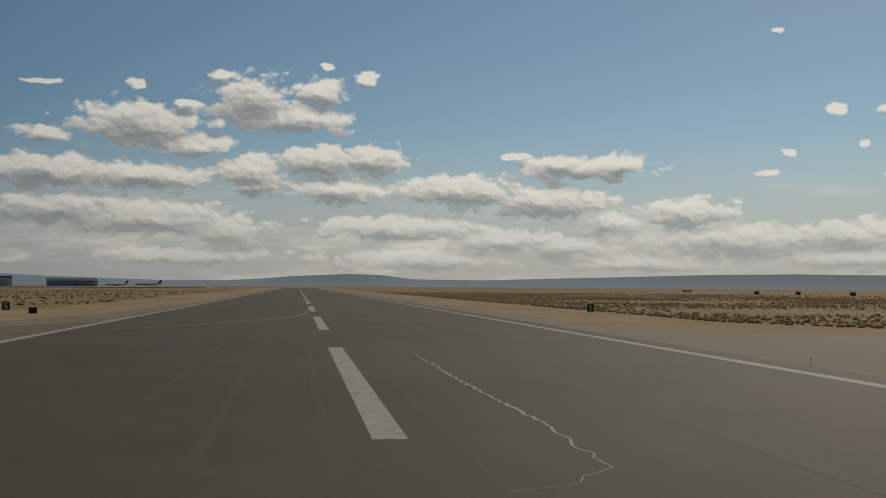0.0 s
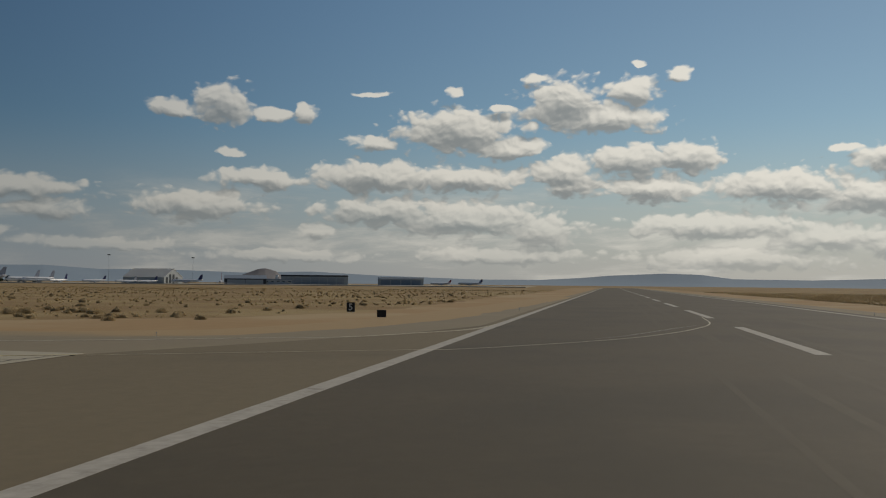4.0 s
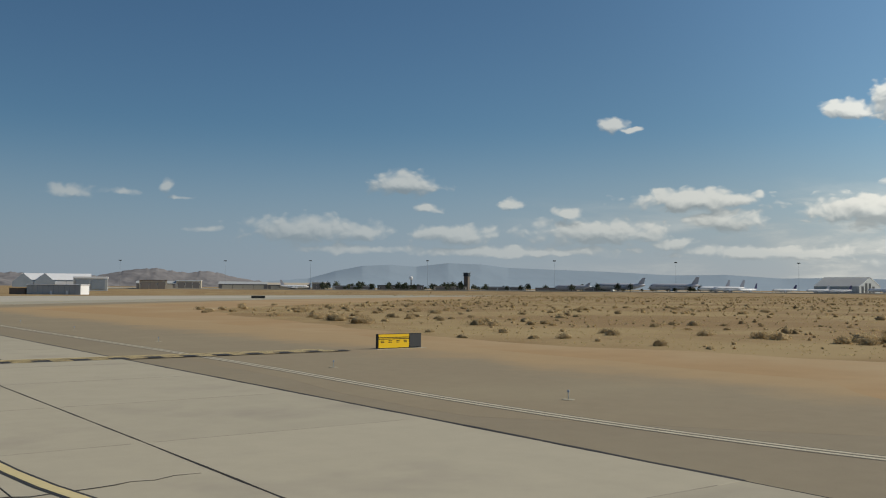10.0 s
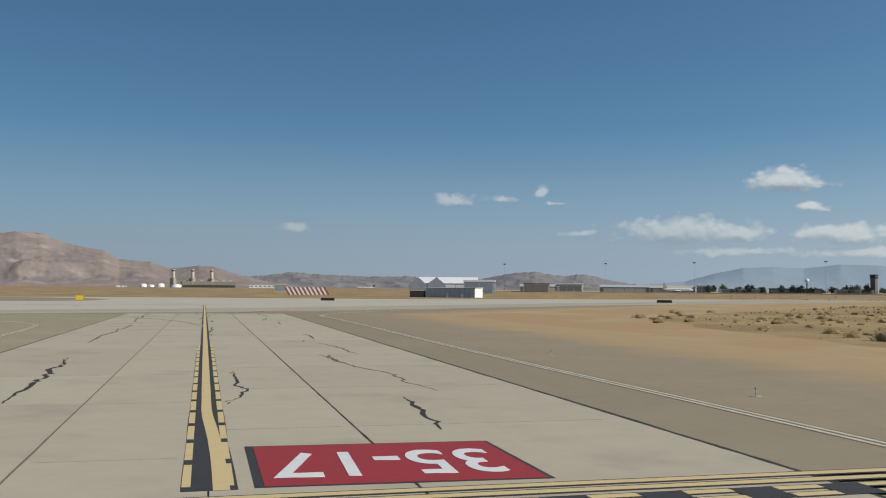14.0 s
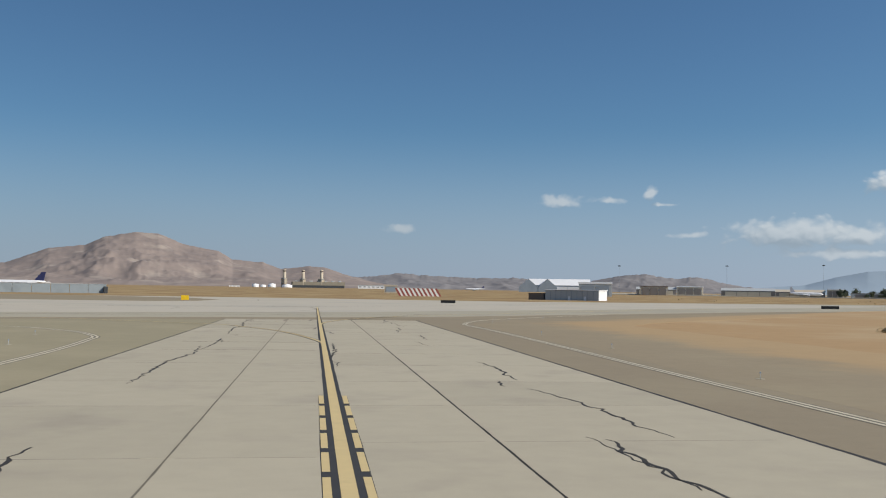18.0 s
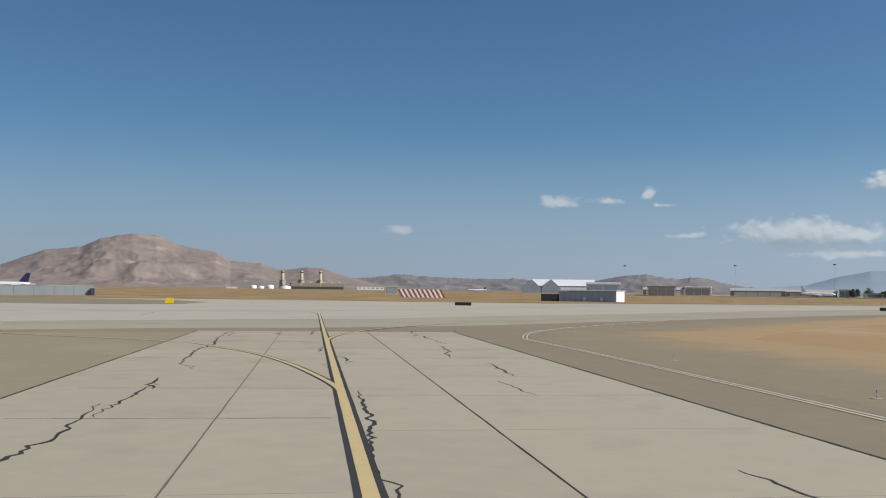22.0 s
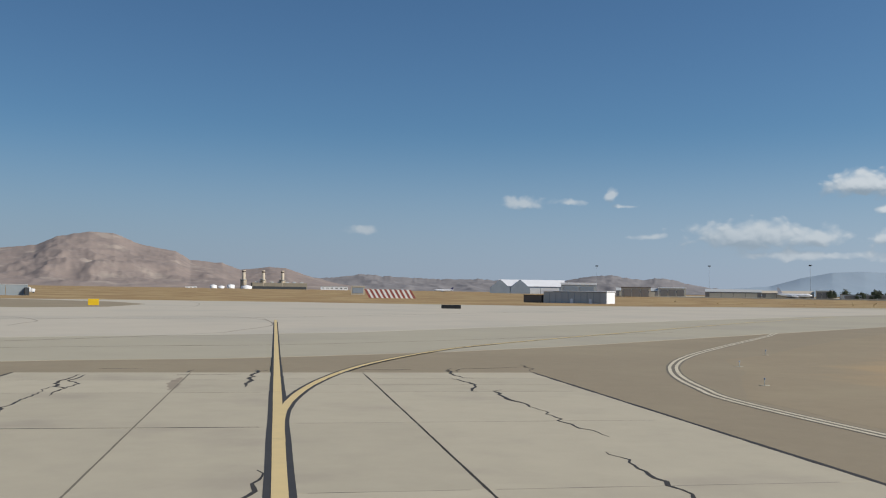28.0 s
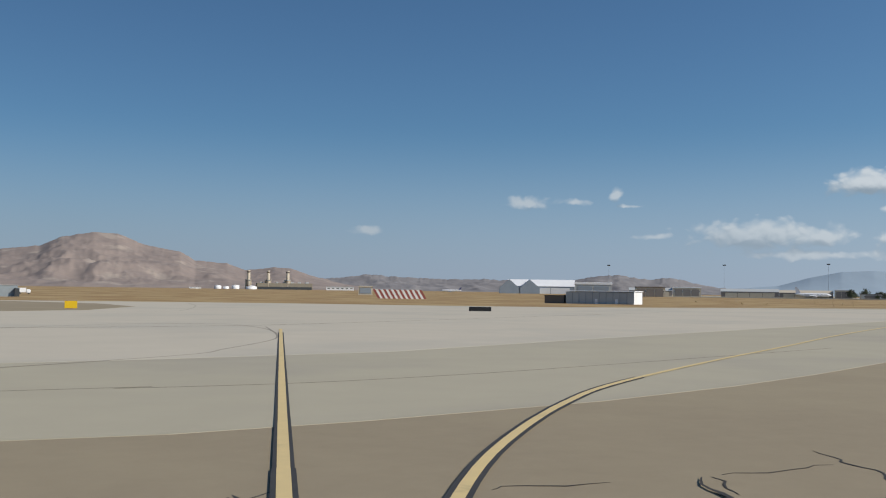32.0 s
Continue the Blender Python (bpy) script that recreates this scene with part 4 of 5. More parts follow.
crack(0.06, (2.96, 133.51), (2.62, 130.3), (2.33, 127.36))
crack(0.055, (9.82, 189.25), (9.43, 186.12), (8.95, 182.9), (8.86, 181.68))
crack(0.03, (7.44, 179.61), (7.34, 176.4), (7.23, 174.14))
crack(0.05, (10.9, 205.2), (10.48, 201.67), (10.2, 199.29), (9.4, 197.32), (8.84, 193.5))
crack(0.06, (13.97, 229.48), (13.63, 228.39), (13.40, 227.21), (13.28, 226.65), (13.04, 225.87), (13.11, 225.20), (13.17, 224.57), (13.58, 224.26))
crack(0.06, (12.64, 224.18), (12.59, 223.72), (12.67, 222.71), (12.86, 221.86), (12.67, 221.02), (12.47, 220.42), (12.00, 219.57), (11.87, 219.03), (12.04, 218.85))
crack(0.07, (13.11, 219.29), (12.66, 218.89), (12.78, 218.71), (12.71, 218.05), (12.46, 217.19), (12.41, 216.81), (12.37, 216.31), (12.36, 215.60), (12.40, 215.10), (12.44, 214.77), (12.3, 213.2))
crack(0.035, (12.3, 213.2), (11.9, 209.8), (12.0, 207.4))
crack(0.08, (3.7, 221.6), (3.91, 223.08), (4.17, 224.74), (4.2, 225.73), (4.35, 226.1), (4.42, 227.37), (4.71, 228.03), (4.78, 228.77), (4.69, 229.41))
crack(0.05, (2.74, 195.29), (2.98, 193.02), (2.72, 190.44), (2.42, 189.83))
crack(0.05, (1.18, 189.62), (1.41, 188.31), (1.03, 184.65))
crack(0.05, (2.81, 204.4), (2.07, 198.8))
crack(0.06, (1.09, 176.45), (0.64, 171.77), (0.25, 167.77), (-0.27, 164.7), (-0.69, 161.7), (-0.72, 158.29), (-0.96, 156.82))
crack(0.028, (18.62, 232.09), (18.48, 231.31), (18.16, 230.62), (18.20, 230.18), (18.26, 229.62), (18.08, 229.01), (17.4, 227.6), z=0.036)
crack(0.028, (9.52, 229.30), (9.82, 229.45), (11.07, 229.41), (12.06, 229.50), z=0.036)
crack(0.028, (14.69, 229.75), (16.16, 229.90), (17.81, 230.33), z=0.036)
crack(0.028, (14.34, 229.63), (14.38, 229.15), (14.02, 228.49), (13.93, 227.88), z=0.036)
crack(0.05, (-3.7, 53.0), (-3.7, 50.6), (-3.4, 48.9))
crack(0.04, (-4.0, 48.4), (-1.8, 48.6), (-0.7, 48.2))
crack(0.07, (-4.0, 48.4), (-4.2, 45.4), (-5.2, 42.4), (-5.8, 39.0))
crack(0.06, (-12.2, 51.7), (-12.5, 47.6), (-13.1, 44.5), (-13.2, 40.6))
crack(0.05, (-14.8, 47.8), (-12.6, 47.6), (-8.4, 47.6), (-5.8, 48.0), (-4.0, 48.5))
crack(0.05, (-12.4, 40.0), (-11.0, 40.0), (-9.1, 39.9))
crack(0.035, (-8.4, 47.6), (-8.7, 43.4), (-9.1, 39.9))
crack(0.09, (-9.1, 39.9), (-8.6, 39.0), (-5.8, 38.9), (-2.4, 38.6))
crack(0.05, (-11.9, 57.0), (-10.8, 57.0), (-9.7, 56.9))
crack(0.06, (-18.0, 43.0), (-15.5, 41.5), (-13.2, 40.6))
crack(0.085, (-20.2, -4.3), (-31.0, -4.3), (-37.0, -4.3), (-44.2, -4.5), (-49.1, -4.6), (-53.8, -4.4), (-55.5, -4.3), (-56.6, -3.6), (-57.4, -2.8), (-57.8, -1.6), z=0.0415, mat=PALE_SEAL,
      name="pale_crack", label="pale filled crack winding along the runway", step=0.5)
crack(0.05, (21.0, 13.0), (27.0, 10.4), (49.4, 3.4), z=0.0415, mat=PALE_SEAL, name="pale_crack", label="pale filled crack across the runway", step=0.5)


crack(0.03, (-2.2, 231.33), (-1.37, 231.22), (-0.33, 231.1), z=0.031)
crack(0.05, (1.66, 228.24), (1.98, 230.11), z=0.031)
crack(0.04, (4.76, 228.39), (4.91, 229.23), (4.79, 229.79), z=0.031)
crack(0.03, (4.91, 229.23), (5.52, 229.96), z=0.0312)
crack(0.025, tx(-4.35, 226.84), tx(-2.79, 226.92), tx(-1.55, 227.2))
crack(0.2, tx(-3.84, 220.4), tx(-3.86, 222.4), tx(-3.9, 224.2), tx(-3.95, 225.6), z=0.0626, mat=STAIN, name="joint_stain", label="brown stain along a slab joint")


crack(0.035, (-11.35, 64.65), (-11.05, 64.55), (-10.83, 64.2), (-9.8, 63.97), (-9.0, 63.92), (-7.9, 64.05), (-6.9, 64.05))
crack(0.07, (-6.17, 182.47), (-6.31, 180.75), (-6.33, 179.88), (-6.21, 177.85), z=0.068)
LAYER = [0.0418]


def tyre_mark(line, width):
    LAYER[0] += 0.0004
    ob = link("tyre_mark", ribbon(bmesh.new(), smooth_line(line, 3.0), width, LAYER[0], wobble=0.5, thick=0.0003, taper=True), RUBBER)
    return tagged(ob, "dark rubber streak left by tyres on the runway", "tyre mark", kind="structure")


tyre_mark([(-90, 4.6), (-20, 4.6), (60, 4.4), (300, 4.0), (600, 3.0)], 0.9)
tyre_mark([(-90, 1.6), (0, 1.7), (120, 1.8), (400, 2.0)], 0.6)
tyre_mark([(-60, -1.6), (20, -1.5), (200, -2.0), (500, -2.2)], 1.0)
tyre_mark([(-70, 7.4), (0, 7.2), (100, 7.0), (300, 6.4)], 0.5)
tyre_mark([(-80, -9.0), (0, -8.5), (200, -7)], 1.4)

# ---- runway and taxiway signs ----
def sign_panel(name, label, x, y, heading, width, height, legs=2, lift=0.12, front=None, text="", thick=0.16):
    """A boxed airfield sign on short legs; heading is the way that its face looks, in degrees clockwise from +y."""
    m = pose(x, y, 0, 0, 0, 180 - heading)
    top = thing(name, label, "airfield sign", m)
    part("housing", boxed(-width / 2, width / 2, -thick / 2, thick / 2, lift, lift + height, 0.02), SIGN_BLACK, top)
    part("rim", boxed(-width / 2 - 0.02, width / 2 + 0.02, -thick / 2 - 0.02, thick / 2 + 0.02, lift + height, lift + height + 0.035, 0.008), DARK_METAL, top)
    for k in range(legs):
        lx = -width / 2 + width * (k + 0.5) / legs
        part("leg", tube(bmesh.new(), (lx, 0, 0), (lx, 0, lift + 0.02), 0.035), POLE, top)
        part("foot", boxed(lx - 0.1, lx + 0.1, -0.1, 0.1, 0.0, 0.03, 0.006), POLE, top)
    if text:
        lettering("numeral", text, height * 1.05, pose(0, -thick / 2 - 0.004, lift + height * 0.5, 90, 0, 0), SIGN_WHITE, top, 0.003, "white numeral")
    return top


sign_panel("distance_sign", "black runway distance sign with a white 5, standing on dirt", 72.2, 44.2, 270, 1.05, 1.15, text="5")
sign_panel("distance_sign", "black runway distance sign with a white 5 beside the far verge", 70.5, -43.1, 270, 1.05, 1.15, text="5")
sign_panel("guidance_sign", "back of a small black airfield sign on dirt", 54.8, 36.0, 255, 1.0, 0.75)
sign_panel("guidance_sign", "long low black airfield sign seen from behind", 63.3, 402.0, 197, 4.6, 0.85, legs=4)
sign_panel("guidance_sign", "long low black airfield sign on the dirt verge", 172.5, 366.0, 205, 5.1, 0.9, legs=4)


def boundary_sign():
    m = pose(21.6, 93.4, 0, 0, 0, -4)
    top = thing("boundary_sign", "yellow runway boundary sign with black bars and a black end", "airfield sign", m)
    w, z0, z1 = 3.3, 0.06, 0.95
    part("housing", boxed(-w / 2, w / 2, -0.1, 0.1, z0, z1, 0.02), SIGN_BLACK, top)
    part("face", boxed(-w / 2 + 0.08, w / 2 - 0.95, -0.112, -0.1, z0 + 0.03, z1 - 0.03, 0.003), SIGN_YELLOW, top, "yellow face")
    a, b = -w / 2 + 0.08, w / 2 - 0.95
    for z in (0.7, 0.61):
        part("solid_bar", boxed(a, b, -0.118, -0.111, z, z + 0.045), SIGN_BLACK, top)
    for z in (0.5, 0.41):
        for k in range(4):
            c = a + (b - a) * (k + 0.5) / 4
            part("dash_bar", boxed(c - 0.13, c + 0.13, -0.118, -0.111, z, z + 0.04), SIGN_BLACK, top)
    part("blank_panel", boxed(b + 0.04, w / 2 - 0.03, -0.114, -0.1, z0 + 0.05, z1 - 0.05, 0.003), DARK_METAL, top, "plain black end panel")
    for k in range(3):
        x = -w / 2 + 0.3 + k * (w - 0.6) / 2
        part("leg", tube(bmesh.new(), (x, 0, 0), (x, 0, z0 + 0.02), 0.04), POLE, top)
    bmx = boxed(-w / 2 - 0.25, w / 2 + 0.25, -0.45, 0.45, 0.0, 0.04, 0.01)
    part("base_slab", bmx, PALE, top, "concrete base slab")


boundary_sign()
m = pose(-15.6, 399.0, 0, 0, 0, -6)
yb = thing("marker_board", "bright yellow marker board on the asphalt island", "airfield sign", m)
part("board", boxed(-1.1, 1.1, -0.06, 0.06, 0.12, 1.45, 0.02), SIGN_YELLOW, yb)
for x in (-0.7, 0.7):
    part("leg", tube(bmesh.new(), (x, 0, 0.06), (x, 0, 0.2), 0.04), POLE, yb)


# ---- edge lights ----
def edge_light():
    top = thing("edge_light", "small blue taxiway edge light on a concrete pad", "airfield light", pose(0, 0, 0), "taxiway edge lights")
    part("pad", tube(bmesh.new(), (0, 0, 0), (0, 0, 0.02), 0.22, 0.2, 16), PALE, top, "round concrete pad")
    part("stem", tube(bmesh.new(), (0, 0, 0.02), (0, 0, 0.24), 0.018, 0.014, 8), PALE_GREY, top)
    part("collar", tube(bmesh.new(), (0, 0, 0.22), (0, 0, 0.26), 0.026, 0.026, 10), PALE_GREY, top)
    lens = bmesh.new()
    loft_pts = [((0, 0, 0.26), 0.04), ((0, 0, 0.3), 0.04), ((0, 0, 0.33), 0.02)]
    for (p, r), (q, s) in zip(loft_pts, loft_pts[1:]):
        tube(lens, p, q, r, s, 10)
    part("lens", lens, BLUE_GLASS, top, "blue glass lens")
    return top


lamp = edge_light()
spots = [(9.3, 54.1), (8.5, 68.1), (10.0, 83.8), (14.3, 41.9), tx(19.02, 110.7), tx(19.1, 131.71), tx(19, 151.22), (19.5, 171.81), (21.04, 190.82), (25.01, 219.93), (30.05, 229.71), (37.78, 238.81), (-19.01, 174.75), (-19.69, 187.6), tx(-19.06, 150.71)]
lamp.matrix_world = pose(*spots[0], 0.032)
for x, y in spots[1:]:
    copy_thing(lamp, pose(x, y, 0.032, 0, 0, x * 40))
for x in (-29.7, 31.3, 92.3, 153.0, 214.0):
    for y in (-23.6, 24.6):
        if not (y > 0 and x < 60):
            tagged(copy_thing(lamp, pose(x, y, 0.032)), "small white runway edge light on a concrete pad", group="runway edge lights")

# ---- desert scrub ----
rng = random.Random(11)


def shrub_mesh(seed, blades=900, flat=0.8):
    r = random.Random(seed)
    bm = bmesh.new()
    lobes = [(r.uniform(-0.45, 0.45), r.uniform(-0.45, 0.45), r.uniform(0.4, 0.75)) for _ in range(4)]
    for _ in range(blades):
        lx, ly, lr = r.choice(lobes)
        a, e = r.uniform(0, 2 * math.pi), math.asin(r.uniform(0.0, 1.0))
        d = Vector((math.cos(a) * math.cos(e), math.sin(a) * math.cos(e), math.sin(e)))
        p = Vector((lx, ly, 0)) + Vector((d.x * lr, d.y * lr, d.z * lr * flat)) * r.uniform(0.7, 1.1)
        t1 = Vector((r.gauss(0, 1), r.gauss(0, 1), r.gauss(0.3, 1))).normalized()
        t2 = d.cross(t1).normalized()
        l, w = r.uniform(0.07, 0.17), r.uniform(0.016, 0.034)
        q = [p - t2 * w, p + t2 * w, p + t1 * l + d * 0.06]
        bm.faces.new([bm.verts.new(v) for v in q])
    for _ in range(9):
        a = r.uniform(0, 2 * math.pi)
        tube(bm, (0, 0, 0), (0.45 * math.cos(a), 0.45 * math.sin(a), r.uniform(0.25, 0.5)), 0.02, 0.008, 4, False)
    core = bmesh.ops.create_icosphere(bm, subdivisions=3, radius=0.52)
    for f in {f for v in core["verts"] for f in v.link_faces}:
        f.smooth = True
    for v in core["verts"]:
        n = noise.noise(v.co * 2.2 + Vector((seed, 0, 0)))
        v.co = Vector((v.co.x * (1 + 0.6 * n), v.co.y * (1 + 0.6 * n), max(-0.02, v.co.z * 0.62 * (1 + 0.5 * n) + 0.16)))
    me = bpy.data.meshes.new("desert_shrub")
    bm.to_mesh(me)
    bm.free()
    me.materials.append(SHRUB)
    return me


SHRUBS = [shrub_mesh(k) for k in range(7)]
margin_y = [p[1] for p in MARGIN[3:]]
margin_x = [p[0] for p in MARGIN[3:]]


def on_plain(x, y):
    """Whether scrub grows at a place: on the plain, clear of pavement and bare verge."""
    if y > 42:
        return x > float(np.interp(y, [42, 52, 66, 88, 108, 128, 148, 168, 193, 213, 238, 284, 345, 410], [121, 48, 36, 32, 34, 41, 46, 52, 61, 76, 110, 170, 260, 340])) + 1.5
    return y < -46 - max(0.0, 20 - abs(x + 20) * 0.4)


seen = [(49.3, 139.8, 1.7), (46.1, 130.9, 1.9), (69.6, 178.0, 1.6), (63.3, 146.2, 1.3), (60.4, 139.5, 1.2), (53.4, 120.0, 1.3), (82.3, 160.0, 1.4), (55.2, 162.4, 1.0), (51.4, 145.7, 1.2),
        (42.6, 105.3, 0.9), (34.2, 101.1, 0.8), (38.3, 110.0, 0.7), (54.5, 151.8, 1.2), (53.4, 117.6, 1.0), (52.6, 87.0, 1.1), (51.7, 84.7, 1.2), (53.3, 79.1, 1.6), (58.8, 74.3, 1.4)]
seen += [(43.9, 61.6, 1.1), (49.5, 99.6, 0.9), (39.8, 95.8, 0.9), (49.2, 138.8, 1.5), (67.5, 176.1, 1.3), (86.6, 138.0, 1.2), (37.6, 97.2, 0.6), (68.0, 83.5, 1.2), (44.8, 64.7, 0.8), (52.6, 92.0, 0.8),
         (53.0, 76.8, 1.4), (54.7, 69.8, 1.5), (66.4, 80.7, 1.0), (44.7, 60.6, 0.9), (49.6, 57.1, 1.2), (47.1, 97.2, 1.0), (52.0, 84.8, 0.9), (42.3, 62.2, 0.9)]
seen += [(54, 181, 1.0), (57.5, 186, 0.9), (60, 190, 1.1), (63, 200, 1.2), (66, 197, 0.9), (70, 205, 1.0), (62, 195, 0.8), (72, 200, 1.1), (78, 212, 1.0), (84, 222, 1.1), (92, 236, 1.2), (98, 233, 1.1), (88, 230, 0.9), (60.5, 184, 1.0)]
seen += [(62.0, 64.7, 1.1), (76.1, 56.8, 1.0), (43.7, 51.6, 0.9), (58.9, 73.2, 1.3), (63.4, 56.6, 1.0), (88.0, 56.1, 1.2), (37.5, 58.2, 1.0)]
while len(seen) < 210:
    x, y = rng.uniform(30, 170), rng.uniform(44, 235)
    if on_plain(x, y) and rng.random() < 0.35 + 0.9 * noise.noise((x * 0.03, y * 0.03, 4.4)):
        seen.append((x, y, rng.uniform(0.4, 1.15)))
for k, (x, y, s) in enumerate(seen):
    ob = new("desert_shrub", SHRUBS[k % 7])
    ob.matrix_world = pose(x, y, -0.01, 0, 0, rng.uniform(0, 360)) @ Matrix.Diagonal((s * 0.85, s * 0.85, s * rng.uniform(0.75, 1.0), 1))
    tagged(ob, "rounded dry brown desert shrub on sandy soil" if s > 1.1 else "small dry desert shrub on sandy soil", "shrub", "desert shrubs")


def clumps(name, label, count, spot, size, mat, seed, fuzz=8):
    """Uncounted low bushes as one mesh of small uneven mounds."""
    r = random.Random(seed)
    verts, faces = [], []
    while count:
        x, y = spot(r)
        if not on_plain(x, y) or r.random() > 0.5 + 1.3 * noise.noise((x * 0.02, y * 0.02, 6.1)):
            continue
        count -= 1
        s, z, n, a0 = size(r, x, y), rise(x, y), len(verts), r.uniform(0, 6.283)
        for rad, hgt in ((0.42, -0.02), (0.45, 0.16), (0.3, 0.33)):
            for k in range(6):
                a, w = a0 + k * 1.0472, rad * r.uniform(0.6, 1.3) * s
                verts.append((x + w * math.cos(a), y + w * math.sin(a), z + hgt * s * r.uniform(0.75, 1.3)))
        verts.append((x, y, z + 0.37 * s))
        for k in range(6):
            j = (k + 1) % 6
            faces += [(n + k, n + j, n + 6 + j, n + 6 + k), (n + 6 + k, n + 6 + j, n + 12 + j, n + 12 + k), (n + 12 + k, n + 12 + j, n + 18)]
        for _ in range(fuzz):
            a, e, w, m = r.uniform(0, 6.283), r.uniform(0.1, 1.5), 0.1 * s, len(verts)
            px, py, pz = x + 0.46 * s * math.cos(a) * math.cos(e), y + 0.46 * s * math.sin(a) * math.cos(e), z + 0.08 * s + 0.36 * s * math.sin(e)
            for _ in range(3):
                verts.append((px + r.gauss(0, w), py + r.gauss(0, w), pz + r.gauss(0.02, w)))
            faces.append((m, m + 1, m + 2))
    me = bpy.data.meshes.new(name)
    me.from_pydata(verts, [], faces)
    me.polygons.foreach_set("use_smooth", [True] * len(faces))
    me.materials.append(mat)
    return tagged(new(name, me), label, "scrub", kind="stuff")


def scatter(name, label, count, spot, size, mat, blades, seed):
    """Uncounted small growth as one mesh of upright blades and clumps."""
    r = random.Random(seed)
    verts, faces = [], []
    while count:
        x, y = spot(r)
        if not on_plain(x, y):
            continue
        count -= 1
        s, z = size(r, x, y), rise(x, y)
        for _ in range(blades):
            a, lean = r.uniform(0, 6.283), r.uniform(0.1, 0.9)
            bx, by = x + r.gauss(0, 0.3) * s, y + r.gauss(0, 0.3) * s
            w, hgt = s * r.uniform(0.1, 0.3), s * r.uniform(0.25, 0.6)
            n = len(verts)
            verts += [(bx - w * math.cos(a), by - w * math.sin(a), z), (bx + w * math.cos(a), by + w * math.sin(a), z),
                      (bx + w * 0.7 * math.cos(a) + lean * hgt * 0.5, by + w * 0.7 * math.sin(a), z + hgt), (bx - w * 0.7 * math.cos(a), by - w * 0.7 * math.sin(a) + lean * hgt * 0.4, z + hgt * 0.9)]
            faces.append((n, n + 1, n + 2, n + 3))
    me = bpy.data.meshes.new(name)
    me.from_pydata(verts, [], faces)
    me.materials.append(mat)
    return tagged(new(name, me), label, "scrub", kind="stuff")


clumps("far_scrub", "dry brown scrub scattered over the plain", 1100, lambda r: (r.uniform(60, 900), r.uniform(48, 900)), lambda r, x, y: r.uniform(0.5, 1.4), SHRUB, 3, 24)
clumps("near_scrub", "low dry tufts of brown scrub between the shrubs", 600, lambda r: (30 + 150 * r.random(), r.uniform(44, 240)), lambda r, x, y: r.uniform(0.2, 0.5), SHRUB, 4, 26)
clumps("far_scrub", "dry scrub on the plain beyond the runway", 5000, lambda r: (r.uniform(-60, 700), -46 - 250 * r.random() ** 1.4), lambda r, x, y: r.uniform(0.35, 1.0), SHRUB, 5)
clumps("brown_brush", "low brown brush covering the plain beyond the runway", 12000, lambda r: (-30 + 480 * r.random() ** 1.2, -46 - 170 * r.random() ** 1.6), lambda r, x, y: r.uniform(0.3, 0.7), BRUSH, 12)
clumps("brown_brush", "low brown brush far out on the plain", 5000, lambda r: (r.uniform(100, 800), 44 + 500 * r.random()), lambda r, x, y: r.uniform(0.4, 0.9), BRUSH, 13)
scatter("dry_grass", "short straw-coloured dry grass on the plain", 17000, lambda r: (28 + 190 * r.random() ** 1.3, r.uniform(44, 260)), lambda r, x, y: r.uniform(0.06, 0.17), STRAW, 4, 7)
scatter("dry_grass", "short straw-coloured dry grass far out", 9000, lambda r: (r.uniform(150, 600), r.uniform(44, 600)), lambda r, x, y: r.uniform(0.15, 0.35), STRAW, 4, 8)
scatter("dry_grass", "dry grass beyond the runway", 6000, lambda r: (r.uniform(-40, 500), r.uniform(-220, -46)), lambda r, x, y: r.uniform(0.25, 0.5), STRAW, 4, 9)


# ---- far buildings ----
def facing(p, q):
    """The heading of a wall from p to q, as a turn about z, its length and its middle."""
    p, q = Vector(p), Vector(q)
    d = q - p
    return math.degrees(math.atan2(d.y, d.x)), d.length, (p + q) / 2


def gabled(name, label, p, q, depth, eave, ridge, wall, roof, door=None, doors=1, base=0.0):
    """A hall with a gabled roof; its front runs from p to q, ridge along the front, and it lies behind that."""
    turn, length, mid = facing(p, q)
    top = thing(name, label, "hangar", pose(mid.x, mid.y, base, 0, 0, turn))
    l = length / 2
    bm = boxed(-l, l, 0, depth, -4, eave)
    for x in (-l, l):
        a, b, c = bm.verts.new((x, 0, eave)), bm.verts.new((x, depth, eave)), bm.verts.new((x, depth / 2, ridge))
        bm.faces.new((a, b, c))
    part("wall", bm, wall, top)
    o = 0.5
    for s, y in ((0, -o), (1, depth + o)):
        bm = bmesh.new()
        drop = (ridge - eave) / (depth / 2) * o
        pts = [(-l - o, y, eave - drop), (l + o, y, eave - drop), (l + o, depth / 2, ridge), (-l - o, depth / 2, ridge)]
        lo = [bm.verts.new(v) for v in pts]
        hi = [bm.verts.new((v[0], v[1], v[2] + 0.35)) for v in pts]
        bm.faces.new(lo)
        bm.faces.new(hi)
        for k in range(4):
            bm.faces.new((lo[k], lo[(k + 1) % 4], hi[(k + 1) % 4], hi[k]))
        bmesh.ops.recalc_face_normals(bm, faces=bm.faces[:])
        part("roof", bm, roof, top)
    if door:
        w = length * 0.86 / doors
        for k in range(doors):
            x = -length * 0.43 + w * k
            part("door", boxed(x + 0.3, x + w - 0.3, -0.35, 0.05, -0.2, eave * 0.82), door, top)
    return top


